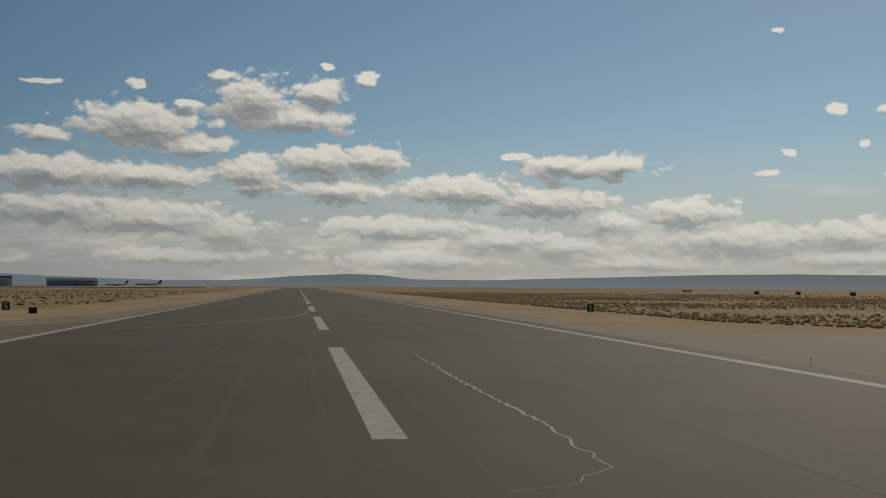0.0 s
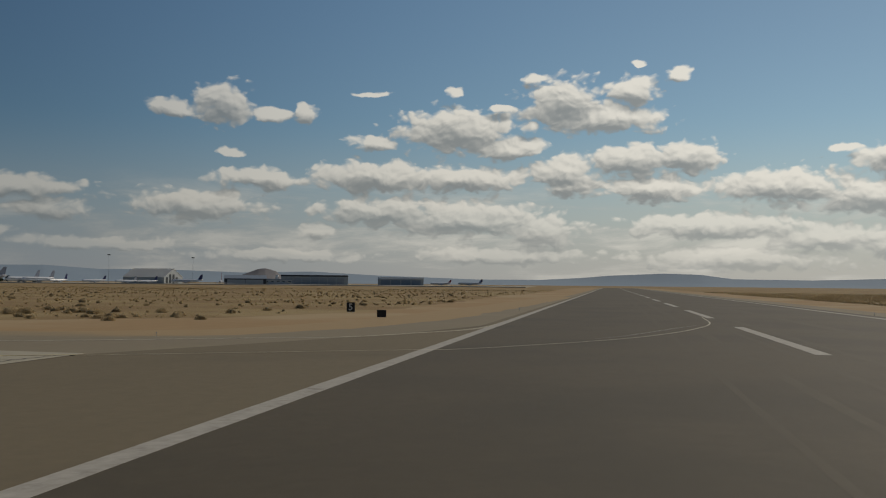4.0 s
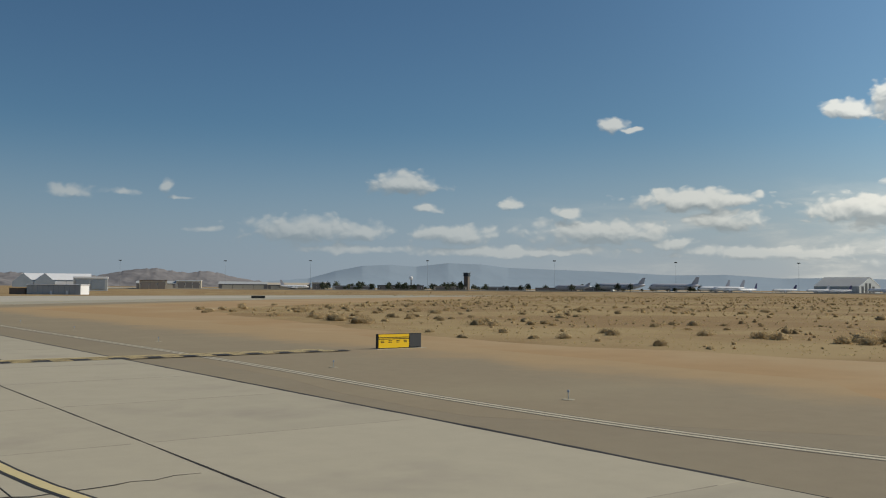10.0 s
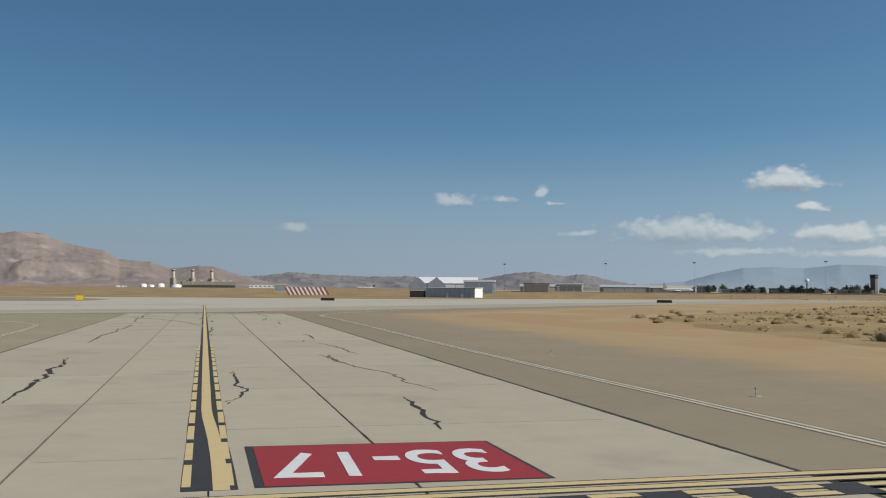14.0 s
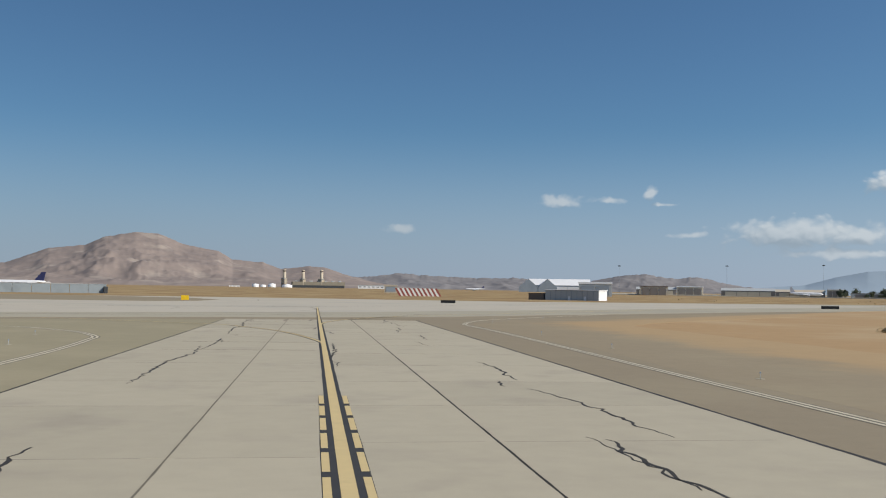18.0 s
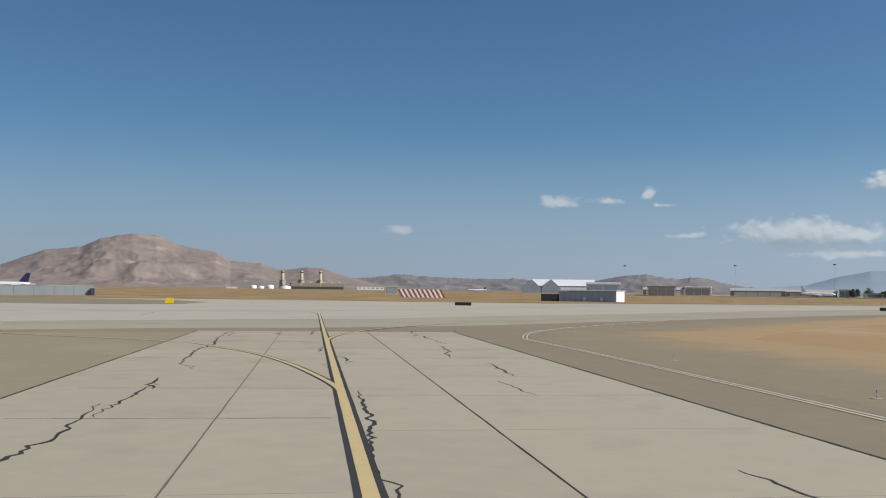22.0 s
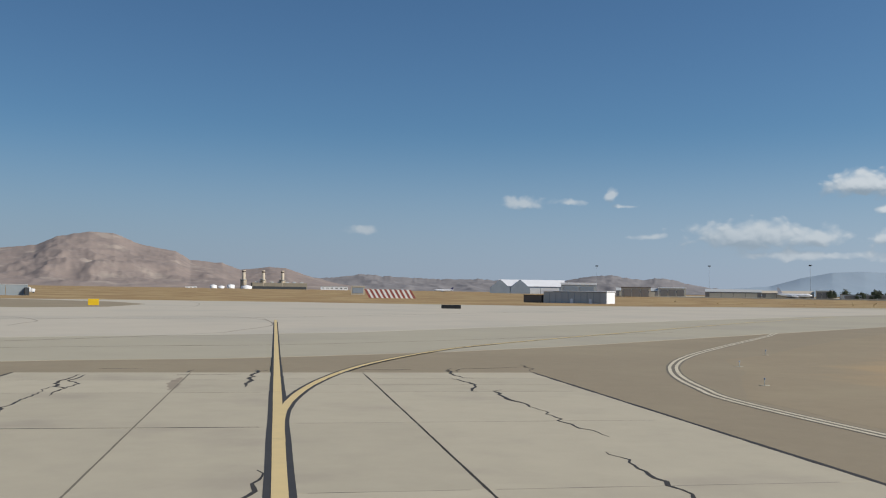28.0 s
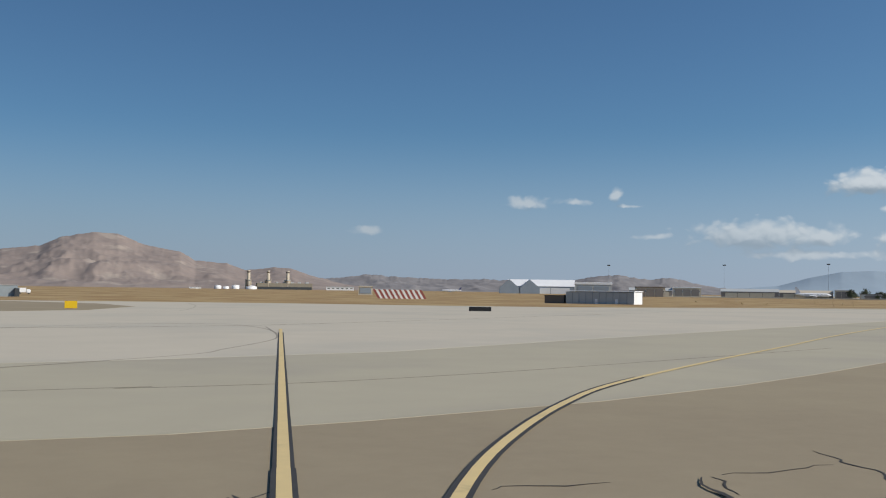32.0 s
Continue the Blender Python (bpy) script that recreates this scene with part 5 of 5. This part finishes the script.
def flat_hall(name, label, p, q, depth, height, wall, fascia, door=None, doors=4, band=0.16, base=0.0, windows=0, category="building"):
    turn, length, mid = facing(p, q)
    top = thing(name, label, category, pose(mid.x, mid.y, base, 0, 0, turn))
    l = length / 2
    part("wall", boxed(-l, l, 0, depth, -4, height * (1 - band)), wall, top)
    part("roof", boxed(-l - 0.4, l + 0.4, -0.4, depth + 0.4, height * (1 - band), height, 0.1), fascia, top)
    if door:
        w = length * 0.9 / doors
        for k in range(doors):
            x = -length * 0.45 + w * k
            part("door", boxed(x + w * 0.06, x + w * 0.94, -0.3, 0.05, -0.2, height * (1 - band) * 0.85), door, top)
    for k in range(windows):
        x = -l + length * (k + 0.5) / windows
        win = part("window", boxed(x - length / windows * 0.3, x + length / windows * 0.3, -0.12, 0.02, height * 0.4, height * 0.65), WHITE_METAL, top)
        part("pane", boxed(x - length / windows * 0.26, x + length / windows * 0.26, -0.16, -0.1, height * 0.43, height * 0.62), GLASS_DARK, win)
    return top


big = gabled("hangar", "big white fabric hangar with a sloping white roof", (1215, 689), (1210.5, 625), 52, 9.5, 21.5, PALE_GREY, FABRIC, PALE_GREY, 3)
for k in range(4):
    part("door", boxed(31.95, 32.3, 5 + 9 * k, 10.5 + 9 * k, 0, 11.5 + 4 * (1 - abs(k - 1.5))), DARK_METAL, big, "dark end door")
flat_hall("hangar", "long grey hangar with a dark roof band", (1438.7, 534.5), (1470.6, 432), 60, 16, PALE_GREY, DARK_METAL, GREY_HALL, 7)
part_pillar = thing("pylon", "white pylon at the hangar corner", "pylon", pose(1437, 541, 0))
part("shaft", boxed(-2, 2, -2, 2, -2, 15.5, 0.2), WHITE_METAL, part_pillar)
flat_hall("hangar", "pale hangar with a white roof edge", (1521.4, 394.6), (1537.5, 320), 55, 14, PALE_GREY, WHITE_METAL, GREY_METAL, 4, 0.22)
gabled("hangar", "small dark gabled hangar", (1351, 595), (1375, 536), 30, 9, 14, DARK_METAL, GREY_METAL, PALE_GREY, 2)
flat_hall("terminal_building", "low grey building beside the hangars", (1372, 548), (1392, 500), 25, 9, PALE_GREY, GREY_METAL, None, windows=6)
# twin blue-grey gables with long white roofs
gabled("hangar", "blue-grey gabled hangar with a white roof", (485.6, 1613.4), (579.6, 1573.4), 34, 12, 22, GREY_METAL, WHITE_METAL, WHITE_METAL, 3)
tg = thing("hangar", "blue-grey twin gable end of a hangar", "hangar", pose(500.6, 1601.4, 0, 0, 0, -17))
for off in (-15.5, 15.5):
    bm = bmesh.new()
    fin(bm, [(off - 15, -3), (off + 15, -3), (off + 15, 9), (off, 22), (off - 15, 9)], 24.0)
    part("gable_hall", bm, GREY_METAL, tg, "blue-grey sheet gable")
flat_hall("hangar", "pale hall behind the shed", (347, 1022.4), (377, 1009.5), 20, 12.6, PALE_GREY, WHITE_METAL, GREY_METAL, 2)


def shed():
    turn, length, mid = facing((165.5, 603.7), (187.5, 582.6))
    top = thing("storage_shed", "long grey-green metal shed with a white end wall", "shed", pose(mid.x, mid.y, 0, 0, 0, turn))
    l = length / 2
    part("front_wall", boxed(-l, l, 0, 0.3, -2.5, 5.0), PALE_GREY, top)
    part("back_wall", boxed(-l, l, 11.7, 12.0, -2.5, 5.2), GREY_METAL, top)
    for x in (-l, l - 0.3):
        part("end_wall", boxed(x + 0.01, x + 0.31, 0.3, 11.7, -2.5, 5.1), WHITE_METAL, top, "white end wall")
    part("roof", boxed(-l - 0.3, l + 0.35, -0.3, 12.3, 5.21, 5.6, 0.08), WHITE_METAL, top)
    for k in range(9):
        x = -l + length * (k + 1) / 10
        part("wall_rib", boxed(x - 0.08, x + 0.08, -0.12, 0.02, -1, 4.9), GREY_METAL, top)
    for x in (-2.0, 7.0):
        part("door", boxed(x, x + 1.2, -0.1, 0.02, -0.2, 2.1), WHITE_METAL, top)
    an = thing("storage_shed", "small brown lean-to shed", "shed", pose(161.7, 608.0, 0, 0, 0, turn))
    part("wall", boxed(-4.5, 4.5, 0, 7, -2, 3.3), BROWN, an)
    part("roof", boxed(-4.8, 4.8, -0.3, 7.3, 3.3, 3.6, 0.05), BROWN, an)


shed()
for label, p, q, hgt, wall, cap in (
        ("long low brown building", (523, 1272), (568, 1250), 9.5, WORKSHOP, PALE_GREY), ("beige building with a pale end", (569, 1250), (597, 1234), 11.5, BEIGE, WHITE_METAL),
        ("long dark grey workshop", (617, 1223), (672, 1189), 9.5, WORKSHOP, PALE_GREY), ("grey workshop with arched roof line", (672, 1188), (720, 1156), 8.5, WORKSHOP, BEIGE),
        ("square beige block", (721, 1154), (736, 1143), 10.5, BEIGE, WHITE_METAL), ("low brown sheds", (498, 1206), (528, 1192), 11, BEIGE, BROWN),
        ("pale low building", (750, 1146), (798, 1114), 6, PALE_GREY, BROWN), ("dark low building", (800, 1110), (850, 1070), 7, BROWN, DARK_METAL),
        ("low brick building", (860, 1060), (895, 1030), 6, BEIGE, BROWN), ("low pale building", (925, 1030), (965, 985), 6, PALE_GREY, GREY_METAL),
        ("row of low brown sheds", (975, 975), (1010, 930), 5, BROWN, BROWN), ("low grey building", (1018, 925), (1040, 890), 6, PALE_GREY, DARK_METAL)):
    if wall is WORKSHOP:
        gabled("airport_building", label + " on the far apron", p, q, 26, hgt * 0.72, hgt * 1.05, wall, cap, BEIGE, 4)
    else:
        flat_hall("airport_building", label + " on the far apron", p, q, 22, hgt, wall, cap, WORKSHOP, 3, 0.1, windows=5)


def tower():
    top = thing("control_tower", "tall dark control tower with a glazed cab", "control tower", pose(909.6, 1046, 0, 0, 0, 20))
    part("shaft", boxed(-3.2, 3.2, -3.2, 3.2, -2, 20.5, 0.2), BROWN, top, "dark shaft")
    part("gallery", boxed(-4.2, 4.2, -4.2, 4.2, 20.5, 21.3, 0.1), DARK_METAL, top)
    part("cab", boxed(-3.7, 3.7, -3.7, 3.7, 21.3, 24.4, 0.3), GLASS_DARK, top, "dark glazed cab")
    part("roof", boxed(-4.2, 4.2, -4.2, 4.2, 24.4, 25.3, 0.1), DARK_METAL, top)
    part("antenna", tube(bmesh.new(), (0, 0, 25.2), (0, 0, 30), 0.15, 0.05, 6), POLE, top)


tower()


def mast(x, y, h):
    top = thing("light_mast", "tall thin floodlight mast with a dark lamp ring", "light mast", pose(x, y, 0), "apron light masts")
    part("pole", tube(bmesh.new(), (0, 0, -1), (0, 0, h - 1), 0.2, 0.12, 8), GREY_METAL, top)
    part("ring", tube(bmesh.new(), (0, 0, h - 1.2), (0, 0, h - 0.8), 1.5, 1.5, 12), DARK_METAL, top)
    for k in range(6):
        a = k * math.pi / 3
        part("lamp", boxed(1.5 * math.cos(a) - 0.45, 1.5 * math.cos(a) + 0.45, 1.5 * math.sin(a) - 0.45, 1.5 * math.sin(a) + 0.45, h - 2.0, h - 0.6, 0.1), DARK_METAL, top)


for x, y, h in ((547, 1382, 41), (672, 1306, 42), (763, 1221, 43), (897, 1117, 44.4), (1000, 962, 44), (1103, 831, 42), (1186, 695, 41), (1236, 594, 38.5)):
    mast(x, y, h)


# ---- parked aircraft ----
def airliner(label, x, y, heading, length, skin, tail, tail_high=None, wide=False):
    """A parked jet: body along x with the nose at +x."""
    k = length / 40.0
    top = thing("parked_airliner", label, "aircraft", pose(x, y, 0, 0, 0, 90 - heading))
    r = (2.6 if wide else 1.95) * k
    zc = 3.4 * k + r * 0.4
    part("fuselage", loft(bmesh.new(), [((20 * k, 0, zc - 0.5 * k), 0.15, 0.15), ((19 * k, 0, zc - 0.3 * k), r * 0.45, r * 0.45), ((16.5 * k, 0, zc), r * 0.9, r * 0.92), ((13 * k, 0, zc), r, r),
                                        ((-8 * k, 0, zc), r, r), ((-14 * k, 0, zc + 0.5 * k), r * 0.7, r * 0.72), ((-19.5 * k, 0, zc + 1.1 * k), r * 0.18, r * 0.2)], 14), skin, top)
    part("window_band", boxed(-10 * k, 15 * k, -r * 1.01, r * 1.01, zc + r * 0.12, zc + r * 0.24), GLASS_DARK, top)
    part("cockpit_glass", boxed(17.2 * k, 18.4 * k, -r * 0.55, r * 0.55, zc + r * 0.3, zc + r * 0.5, 0.05), GLASS_DARK, top)
    hgt = (tail_high or 11.8 * k) - zc
    part("tail_fin", fin(bmesh.new(), [(-12.5 * k, zc + r * 0.5), (-17.2 * k, zc + hgt), (-19.6 * k, zc + hgt), (-18.2 * k, zc + r * 0.4)], 0.35 * k), tail, top, "coloured tail fin")
    for s in (-1, 1):
        part("wing", fin(bmesh.new(), [(4 * k, s * r * 0.6), (-5.5 * k, s * 17 * k), (-7.2 * k, s * 17 * k), (-3.2 * k, s * r * 0.6)], 0.4 * k, "z"), skin, top).location.z = zc - r * 0.55
        part("tailplane", fin(bmesh.new(), [(-15 * k, s * r * 0.3), (-18.4 * k, s * 6.2 * k), (-19.6 * k, s * 6.2 * k), (-18.2 * k, s * r * 0.3)], 0.25 * k, "z"), skin, top).location.z = zc + r * 0.4
        eng = loft(bmesh.new(), [((3.6 * k, s * 5.6 * k, zc - r * 1.05), 0.85 * k, 0.85 * k), ((2.6 * k, s * 5.6 * k, zc - r * 1.05), 1.0 * k, 1.0 * k), ((-0.8 * k, s * 5.6 * k, zc - r * 1.05), 0.6 * k, 0.6 * k)], 10)
        part("engine", eng, PLANE_GREY, top)
        gear = tube(bmesh.new(), (-1.5 * k, s * 2.6 * k, 0.5 * k), (-1.5 * k, s * 2.6 * k, zc - r * 0.6), 0.18 * k, 0.18 * k, 6)
        leg = part("landing_gear", gear, POLE, top)
        part("wheel", tube(bmesh.new(), (-1.5 * k, s * 2.3 * k, 0.55 * k), (-1.5 * k, s * 2.9 * k, 0.55 * k), 0.55 * k, 0.55 * k, 10), DARK_METAL, leg)
    leg = part("nose_gear", tube(bmesh.new(), (14.5 * k, 0, 0.4 * k), (14.5 * k, 0, zc - r * 0.7), 0.14 * k, 0.14 * k, 6), POLE, top)
    part("wheel", tube(bmesh.new(), (14.5 * k, -0.25 * k, 0.4 * k), (14.5 * k, 0.25 * k, 0.4 * k), 0.4 * k, 0.4 * k, 10), DARK_METAL, leg)
    return top


for label, x, y, head, length, skin, tail, high, wide in (
        ("white parked airliner with a dark tail", 1222, 596, 335, 44, PLANE_WHITE, TAIL_BLUE, 13.5, False),
        ("parked airliner with a red tail", 1256, 560, 250, 38, PLANE_GREY, TAIL_RED, 17, False),
        ("grey parked jumbo jet with a pale tail", 1022, 862, 322, 66, PLANE_GREY, PLANE_GREY, 19, True),
        ("grey parked jumbo jet with a pale tail", 1064, 806, 322, 66, PLANE_GREY, PLANE_GREY, 20.5, True),
        ("white parked airliner with a pale tail", 1094, 764, 300, 46, PLANE_WHITE, PLANE_GREY, 16.5, True),
        ("white parked airliner with a pale tail", 1103, 748, 300, 46, PLANE_WHITE, PLANE_GREY, 16.5, True),
        ("parked airliner with a dark tail", 1116, 728, 280, 36, PLANE_WHITE, TAIL_BLUE, 12.5, False),
        ("white parked airliner with a dark tail", 1140, 690, 300, 36, PLANE_WHITE, TAIL_BLUE, 10.5, False),
        ("white parked airliner with a grey tail", 1160, 655, 300, 34, PLANE_WHITE, PLANE_GREY, 10.5, False),
        ("parked airliner with a dark blue tail", 1190, 640, 300, 34, PLANE_WHITE, TAIL_BLUE, 10.5, False),
        ("white parked airliner with a red tail", 1592, 300, 330, 40, PLANE_WHITE, TAIL_RED, 11, False),
        ("white parked airliner with a dark tail", 1600, 250, 350, 44, PLANE_WHITE, TAIL_BLUE, 12, False),
        ("white parked airliner with a grey tail", 700, 1165, 118, 40, PLANE_WHITE, PLANE_GREY, 13.0, False),
        ("small white parked airliner", 430, 1733, 285, 34, PLANE_WHITE, TAIL_BLUE, 9, False),
        ("grey parked airliner with a grey tail", 985, 915, 330, 50, PLANE_GREY, PLANE_GREY, 12, True),
        ("white parked airliner with a dark purple tail", -130, 748, 285, 44, PLANE_WHITE, TAIL_BLUE, 11.8, False),
        ("white parked airliner with a tall white tail", -157, 742, 270, 44, PLANE_WHITE, PLANE_WHITE, 15.0, False)):
    airliner(label, x, y, head, length, skin, tail, high, wide)


# ---- blast wall, barrier, power station ----
def blast_wall():
    top = thing("blast_wall", "long blue-grey concrete blast wall on the far apron", "wall", pose(-66.5, 675, 0, 0, 0, 9.5))
    for k in range(18):
        part("wall_panel", boxed(-9.6 * (k + 1) + 0.1, -9.6 * k - 0.1, 0, 1.2, -3, 4.7, 0.08), CONCRETE_WALL, top)
    part("end_buttress", boxed(-1.6, 0.6, -2.5, 0.0, -3, 3.6, 0.2), DARK_METAL, top, "dark end buttress")
    part("coping", boxed(-173, 0.2, -0.15, 1.35, 4.7, 4.95, 0.04), PALE_GREY, top)


blast_wall()
veh = thing("parked_truck", "white truck parked beyond the blast wall", "truck", pose(-96, 884, -2.4, 0, 0, 10))
part("cargo_box", boxed(-6, 2.5, -1.5, 1.5, 1.0, 4.0, 0.1), WHITE_METAL, veh)
part("cab", boxed(2.7, 5.2, -1.4, 1.4, 0.7, 3.0, 0.25), WHITE_METAL, veh)
for x in (-4.5, -1.0, 4.2):
    for y in (-1.3, 1.3):
        part("wheel", tube(bmesh.new(), (x, y - 0.2, 0.5), (x, y + 0.2, 0.5), 0.5, 0.5, 12), DARK_METAL, veh)


def barrier():
    turn, length, mid = facing((133.0, 868.8), (166.0, 861.8))
    top = thing("striped_barrier", "red and white slanted blast barrier on dry grass", "barrier", pose(mid.x, mid.y, rise(mid.x, mid.y) - 0.4, 0, 0, turn))
    n = 19
    for k in range(n):
        x = -length / 2 + length * k / n
        w = length / n
        bm = bmesh.new()
        pts = [(x + 2.2, 0.0), (x + 2.2 + w, 0.0), (x + w - 1.6, 6.6), (x - 1.6, 6.6)]
        fin(bm, pts, 0.3)
        part("stripe_panel", bm, SIGN_WHITE if k % 2 else SIGN_RED, top)
    for k in range(6):
        x = -length / 2 + 3 + length * k / 6
        part("strut", tube(bmesh.new(), (x, 0.2, 5.5), (x, 3.6, 0.0), 0.15, 0.15, 6), POLE, top)


barrier()


def power_station():
    top = thing("power_station", "beige power station with three tall stacks", "power station", pose(-11, 0, 0))
    part("turbine_hall", boxed(190, 324, 2580, 2620, -6, 16.0, 0.4), STATION, top)
    # shade of the lower bay, put in as a flat dark strip
    part("dark_band", boxed(192, 322, 2579.4, 2580.2, -5, 7.0), DARK_METAL, top, "dark strip standing for the shade of the lower bay")
    for k in range(7):
        x = 198 + k * 18.5
        part("roof_unit", boxed(x, x + 7, 2590, 2604, 16.0, 19.0, 0.3), PALE_GREY, top)
    for x in (170, 217, 264):
        st = part("stack", tube(bmesh.new(), (x, 2584, -6), (x, 2584, 46), 4.4, 3.8, 14), BEIGE, top, "tall beige stack")
        part("stack_collar", tube(bmesh.new(), (x, 2584, 41), (x, 2584, 44), 4.4, 4.4, 14), BROWN, st)
        part("platform", tube(bmesh.new(), (x, 2584, 22), (x, 2584, 23), 5.6, 5.6, 14), GREY_METAL, st)
        part("boiler_house", boxed(x - 7, x + 7, 2586, 2606, -6, 24, 0.4), BEIGE, top)
    for x, r, h in ((164, 13, 7), (127, 9, 9), (105, 7, 6), (86, 8, 8)):
        tk = thing("storage_tank", "round white storage tank by the power station", "tank", pose(x, 2560, 0), "storage tanks")
        part("shell", tube(bmesh.new(), (0, 0, -6), (0, 0, h), r, r, 20), WHITE_METAL, tk)
        part("roof", tube(bmesh.new(), (0, 0, h), (0, 0, h + r * 0.18), r, 0.3, 20), WHITE_METAL, tk)
    flat_hall("airport_building", "white low hall beside the power station", (344, 2560), (410, 2548), 30, 9.5, WHITE_METAL, PALE_GREY, None, windows=6)
    flat_hall("airport_building", "square beige block on the plain", (158.7, 1077.6), (171.2, 1075.3), 12, 6.6, BEIGE, BEIGE, GREY_METAL, 1, windows=2)
    flat_hall("airport_building", "small white hut on the plain", (20, 2400), (44, 2400), 10, 4, WHITE_METAL, WHITE_METAL, None, windows=3)


power_station()
rd = thing("radar_dome", "white radar dome on a dark lattice mast", "radar dome", pose(877.7, 1131, 0))
part("mast", tube(bmesh.new(), (0, 0, -1), (0, 0, 15.4), 1.1, 0.8, 6), DARK_METAL, rd)
dome = bmesh.new()
bmesh.ops.create_uvsphere(dome, u_segments=14, v_segments=9, radius=2.9)
bmesh.ops.translate(dome, verts=dome.verts[:], vec=(0, 0, 17.6))
part("dome", dome, WHITE_METAL, rd, "white ribbed dome")
for label, x, y, s in (("small dark hut on the plain beyond the runway", 550, -311, 3), ("small dark hut on the far plain", 538, -335, 3), ("dark equipment shed beyond the runway", 435, -312, 3), ("long white trailer far beyond the runway", 846, -385, 9)):
    hut = thing("equipment_hut", label, "hut", pose(x, y, 0, 0, 0, 70))
    part("wall", boxed(-s / 2, s / 2, -s / 3, s / 3, -0.5, 1.7), WHITE_METAL if "white" in label else BROWN, hut)
    part("roof", boxed(-s / 2 - 0.3, s / 2 + 0.3, -s / 3 - 0.2, s / 3 + 0.2, 1.7, 1.9, 0.05), DARK_METAL, hut)


# ---- trees among the far buildings ----
def tree_thing(seed):
    r = random.Random(seed)
    top = thing("tree", "small dusty green tree among the airport buildings", "tree", pose(0, 0, 0), "far trees")
    tr = bmesh.new()
    tube(tr, (0, 0, -1), (0, 0, 3.2), 0.28, 0.18, 7)
    for k in range(5):
        a = k * 1.3
        tube(tr, (0, 0, 2.0 + 0.25 * k), (1.6 * math.cos(a), 1.6 * math.sin(a), 4.0 + 0.3 * k), 0.12, 0.04, 5)
    part("trunk", tr, BARK, top)
    cr = bmesh.new()
    for _ in range(330):
        a, e = r.uniform(0, 6.283), r.uniform(-0.9, 1.5)
        rad = r.uniform(1.0, 3.1) * (1 + 0.25 * math.sin(3 * a + seed))
        p = Vector((rad * math.cos(a) * math.cos(e), rad * math.sin(a) * math.cos(e), 3.0 + rad * 0.85 * math.sin(e)))
        u = Vector((r.gauss(0, 1), r.gauss(0, 1), r.gauss(0, 1))).normalized() * r.uniform(0.3, 0.6)
        v = u.orthogonal().normalized() * r.uniform(0.2, 0.45)
        cr.faces.new([cr.verts.new(q) for q in (p - u, p - v, p + u, p + v)])
    part("crown", cr, LEAF, top)
    return top


trees = [tree_thing(k) for k in range(3)]
r2 = random.Random(5)
for k in range(80):
    a = radians(r2.choice((r2.uniform(32, 46), r2.uniform(36, 58))))
    d = r2.uniform(1250, 1420)
    m = pose(d * math.sin(a), 80 + d * math.cos(a), 0, 0, 0, r2.uniform(0, 360))
    s = r2.uniform(0.8, 1.9)
    if k < 3:
        trees[k].matrix_world = m
    else:
        copy_thing(trees[k % 3], m).scale = (s, s, s * r2.uniform(0.8, 1.2))

area("far_apron", [(d * math.sin(radians(k)), 80 + d * math.cos(radians(k))) for d, ks in ((1240, range(22, 90, 3)), (1600, range(88, 20, -3))) for k in ks], 0.75, PALER, "wide pale concrete apron under the parked aircraft", "apron", skirt=3.0)


# ---- the fall of the land: from the hold northward everything lies on a faint downhill slope ----
def lie(x, y):
    d = math.hypot(x, y - 80)
    s = max(0.0, min(1.0, (d - 640) / 200))
    return -0.0028 * max(0.0, y - 65) * (1 - s * s * (3 - 2 * s))


def tilt_mesh(ob):
    m = ob.matrix_world if ob.parent is None else ob.parent.matrix_world
    ys = [(m @ v.co).y for v in ob.data.vertices]
    if not ys or max(ys) <= 65:
        return
    if min(ys) < 64 and len(ob.data.polygons) < 60000 and m == Matrix.Identity(4) and ob.get("kind") == "structure":
        bm = bmesh.new()
        bm.from_mesh(ob.data)
        bmesh.ops.bisect_plane(bm, geom=[*bm.verts, *bm.edges, *bm.faces], plane_co=(0, 65, 0), plane_no=(0, 1, 0))
        bm.to_mesh(ob.data)
        bm.free()
    for v in ob.data.vertices:
        p = m @ v.co
        v.co.z += lie(p.x, p.y)


for ob in list(scene.objects):
    if ob.parent is not None or ob.type not in ("MESH", "EMPTY"):
        continue
    if ob.type == "MESH" and ob.get("kind"):
        tilt_mesh(ob)
        for piece in ob.children:
            tilt_mesh(piece)
    else:
        ob.location.z += lie(ob.location.x, ob.location.y)
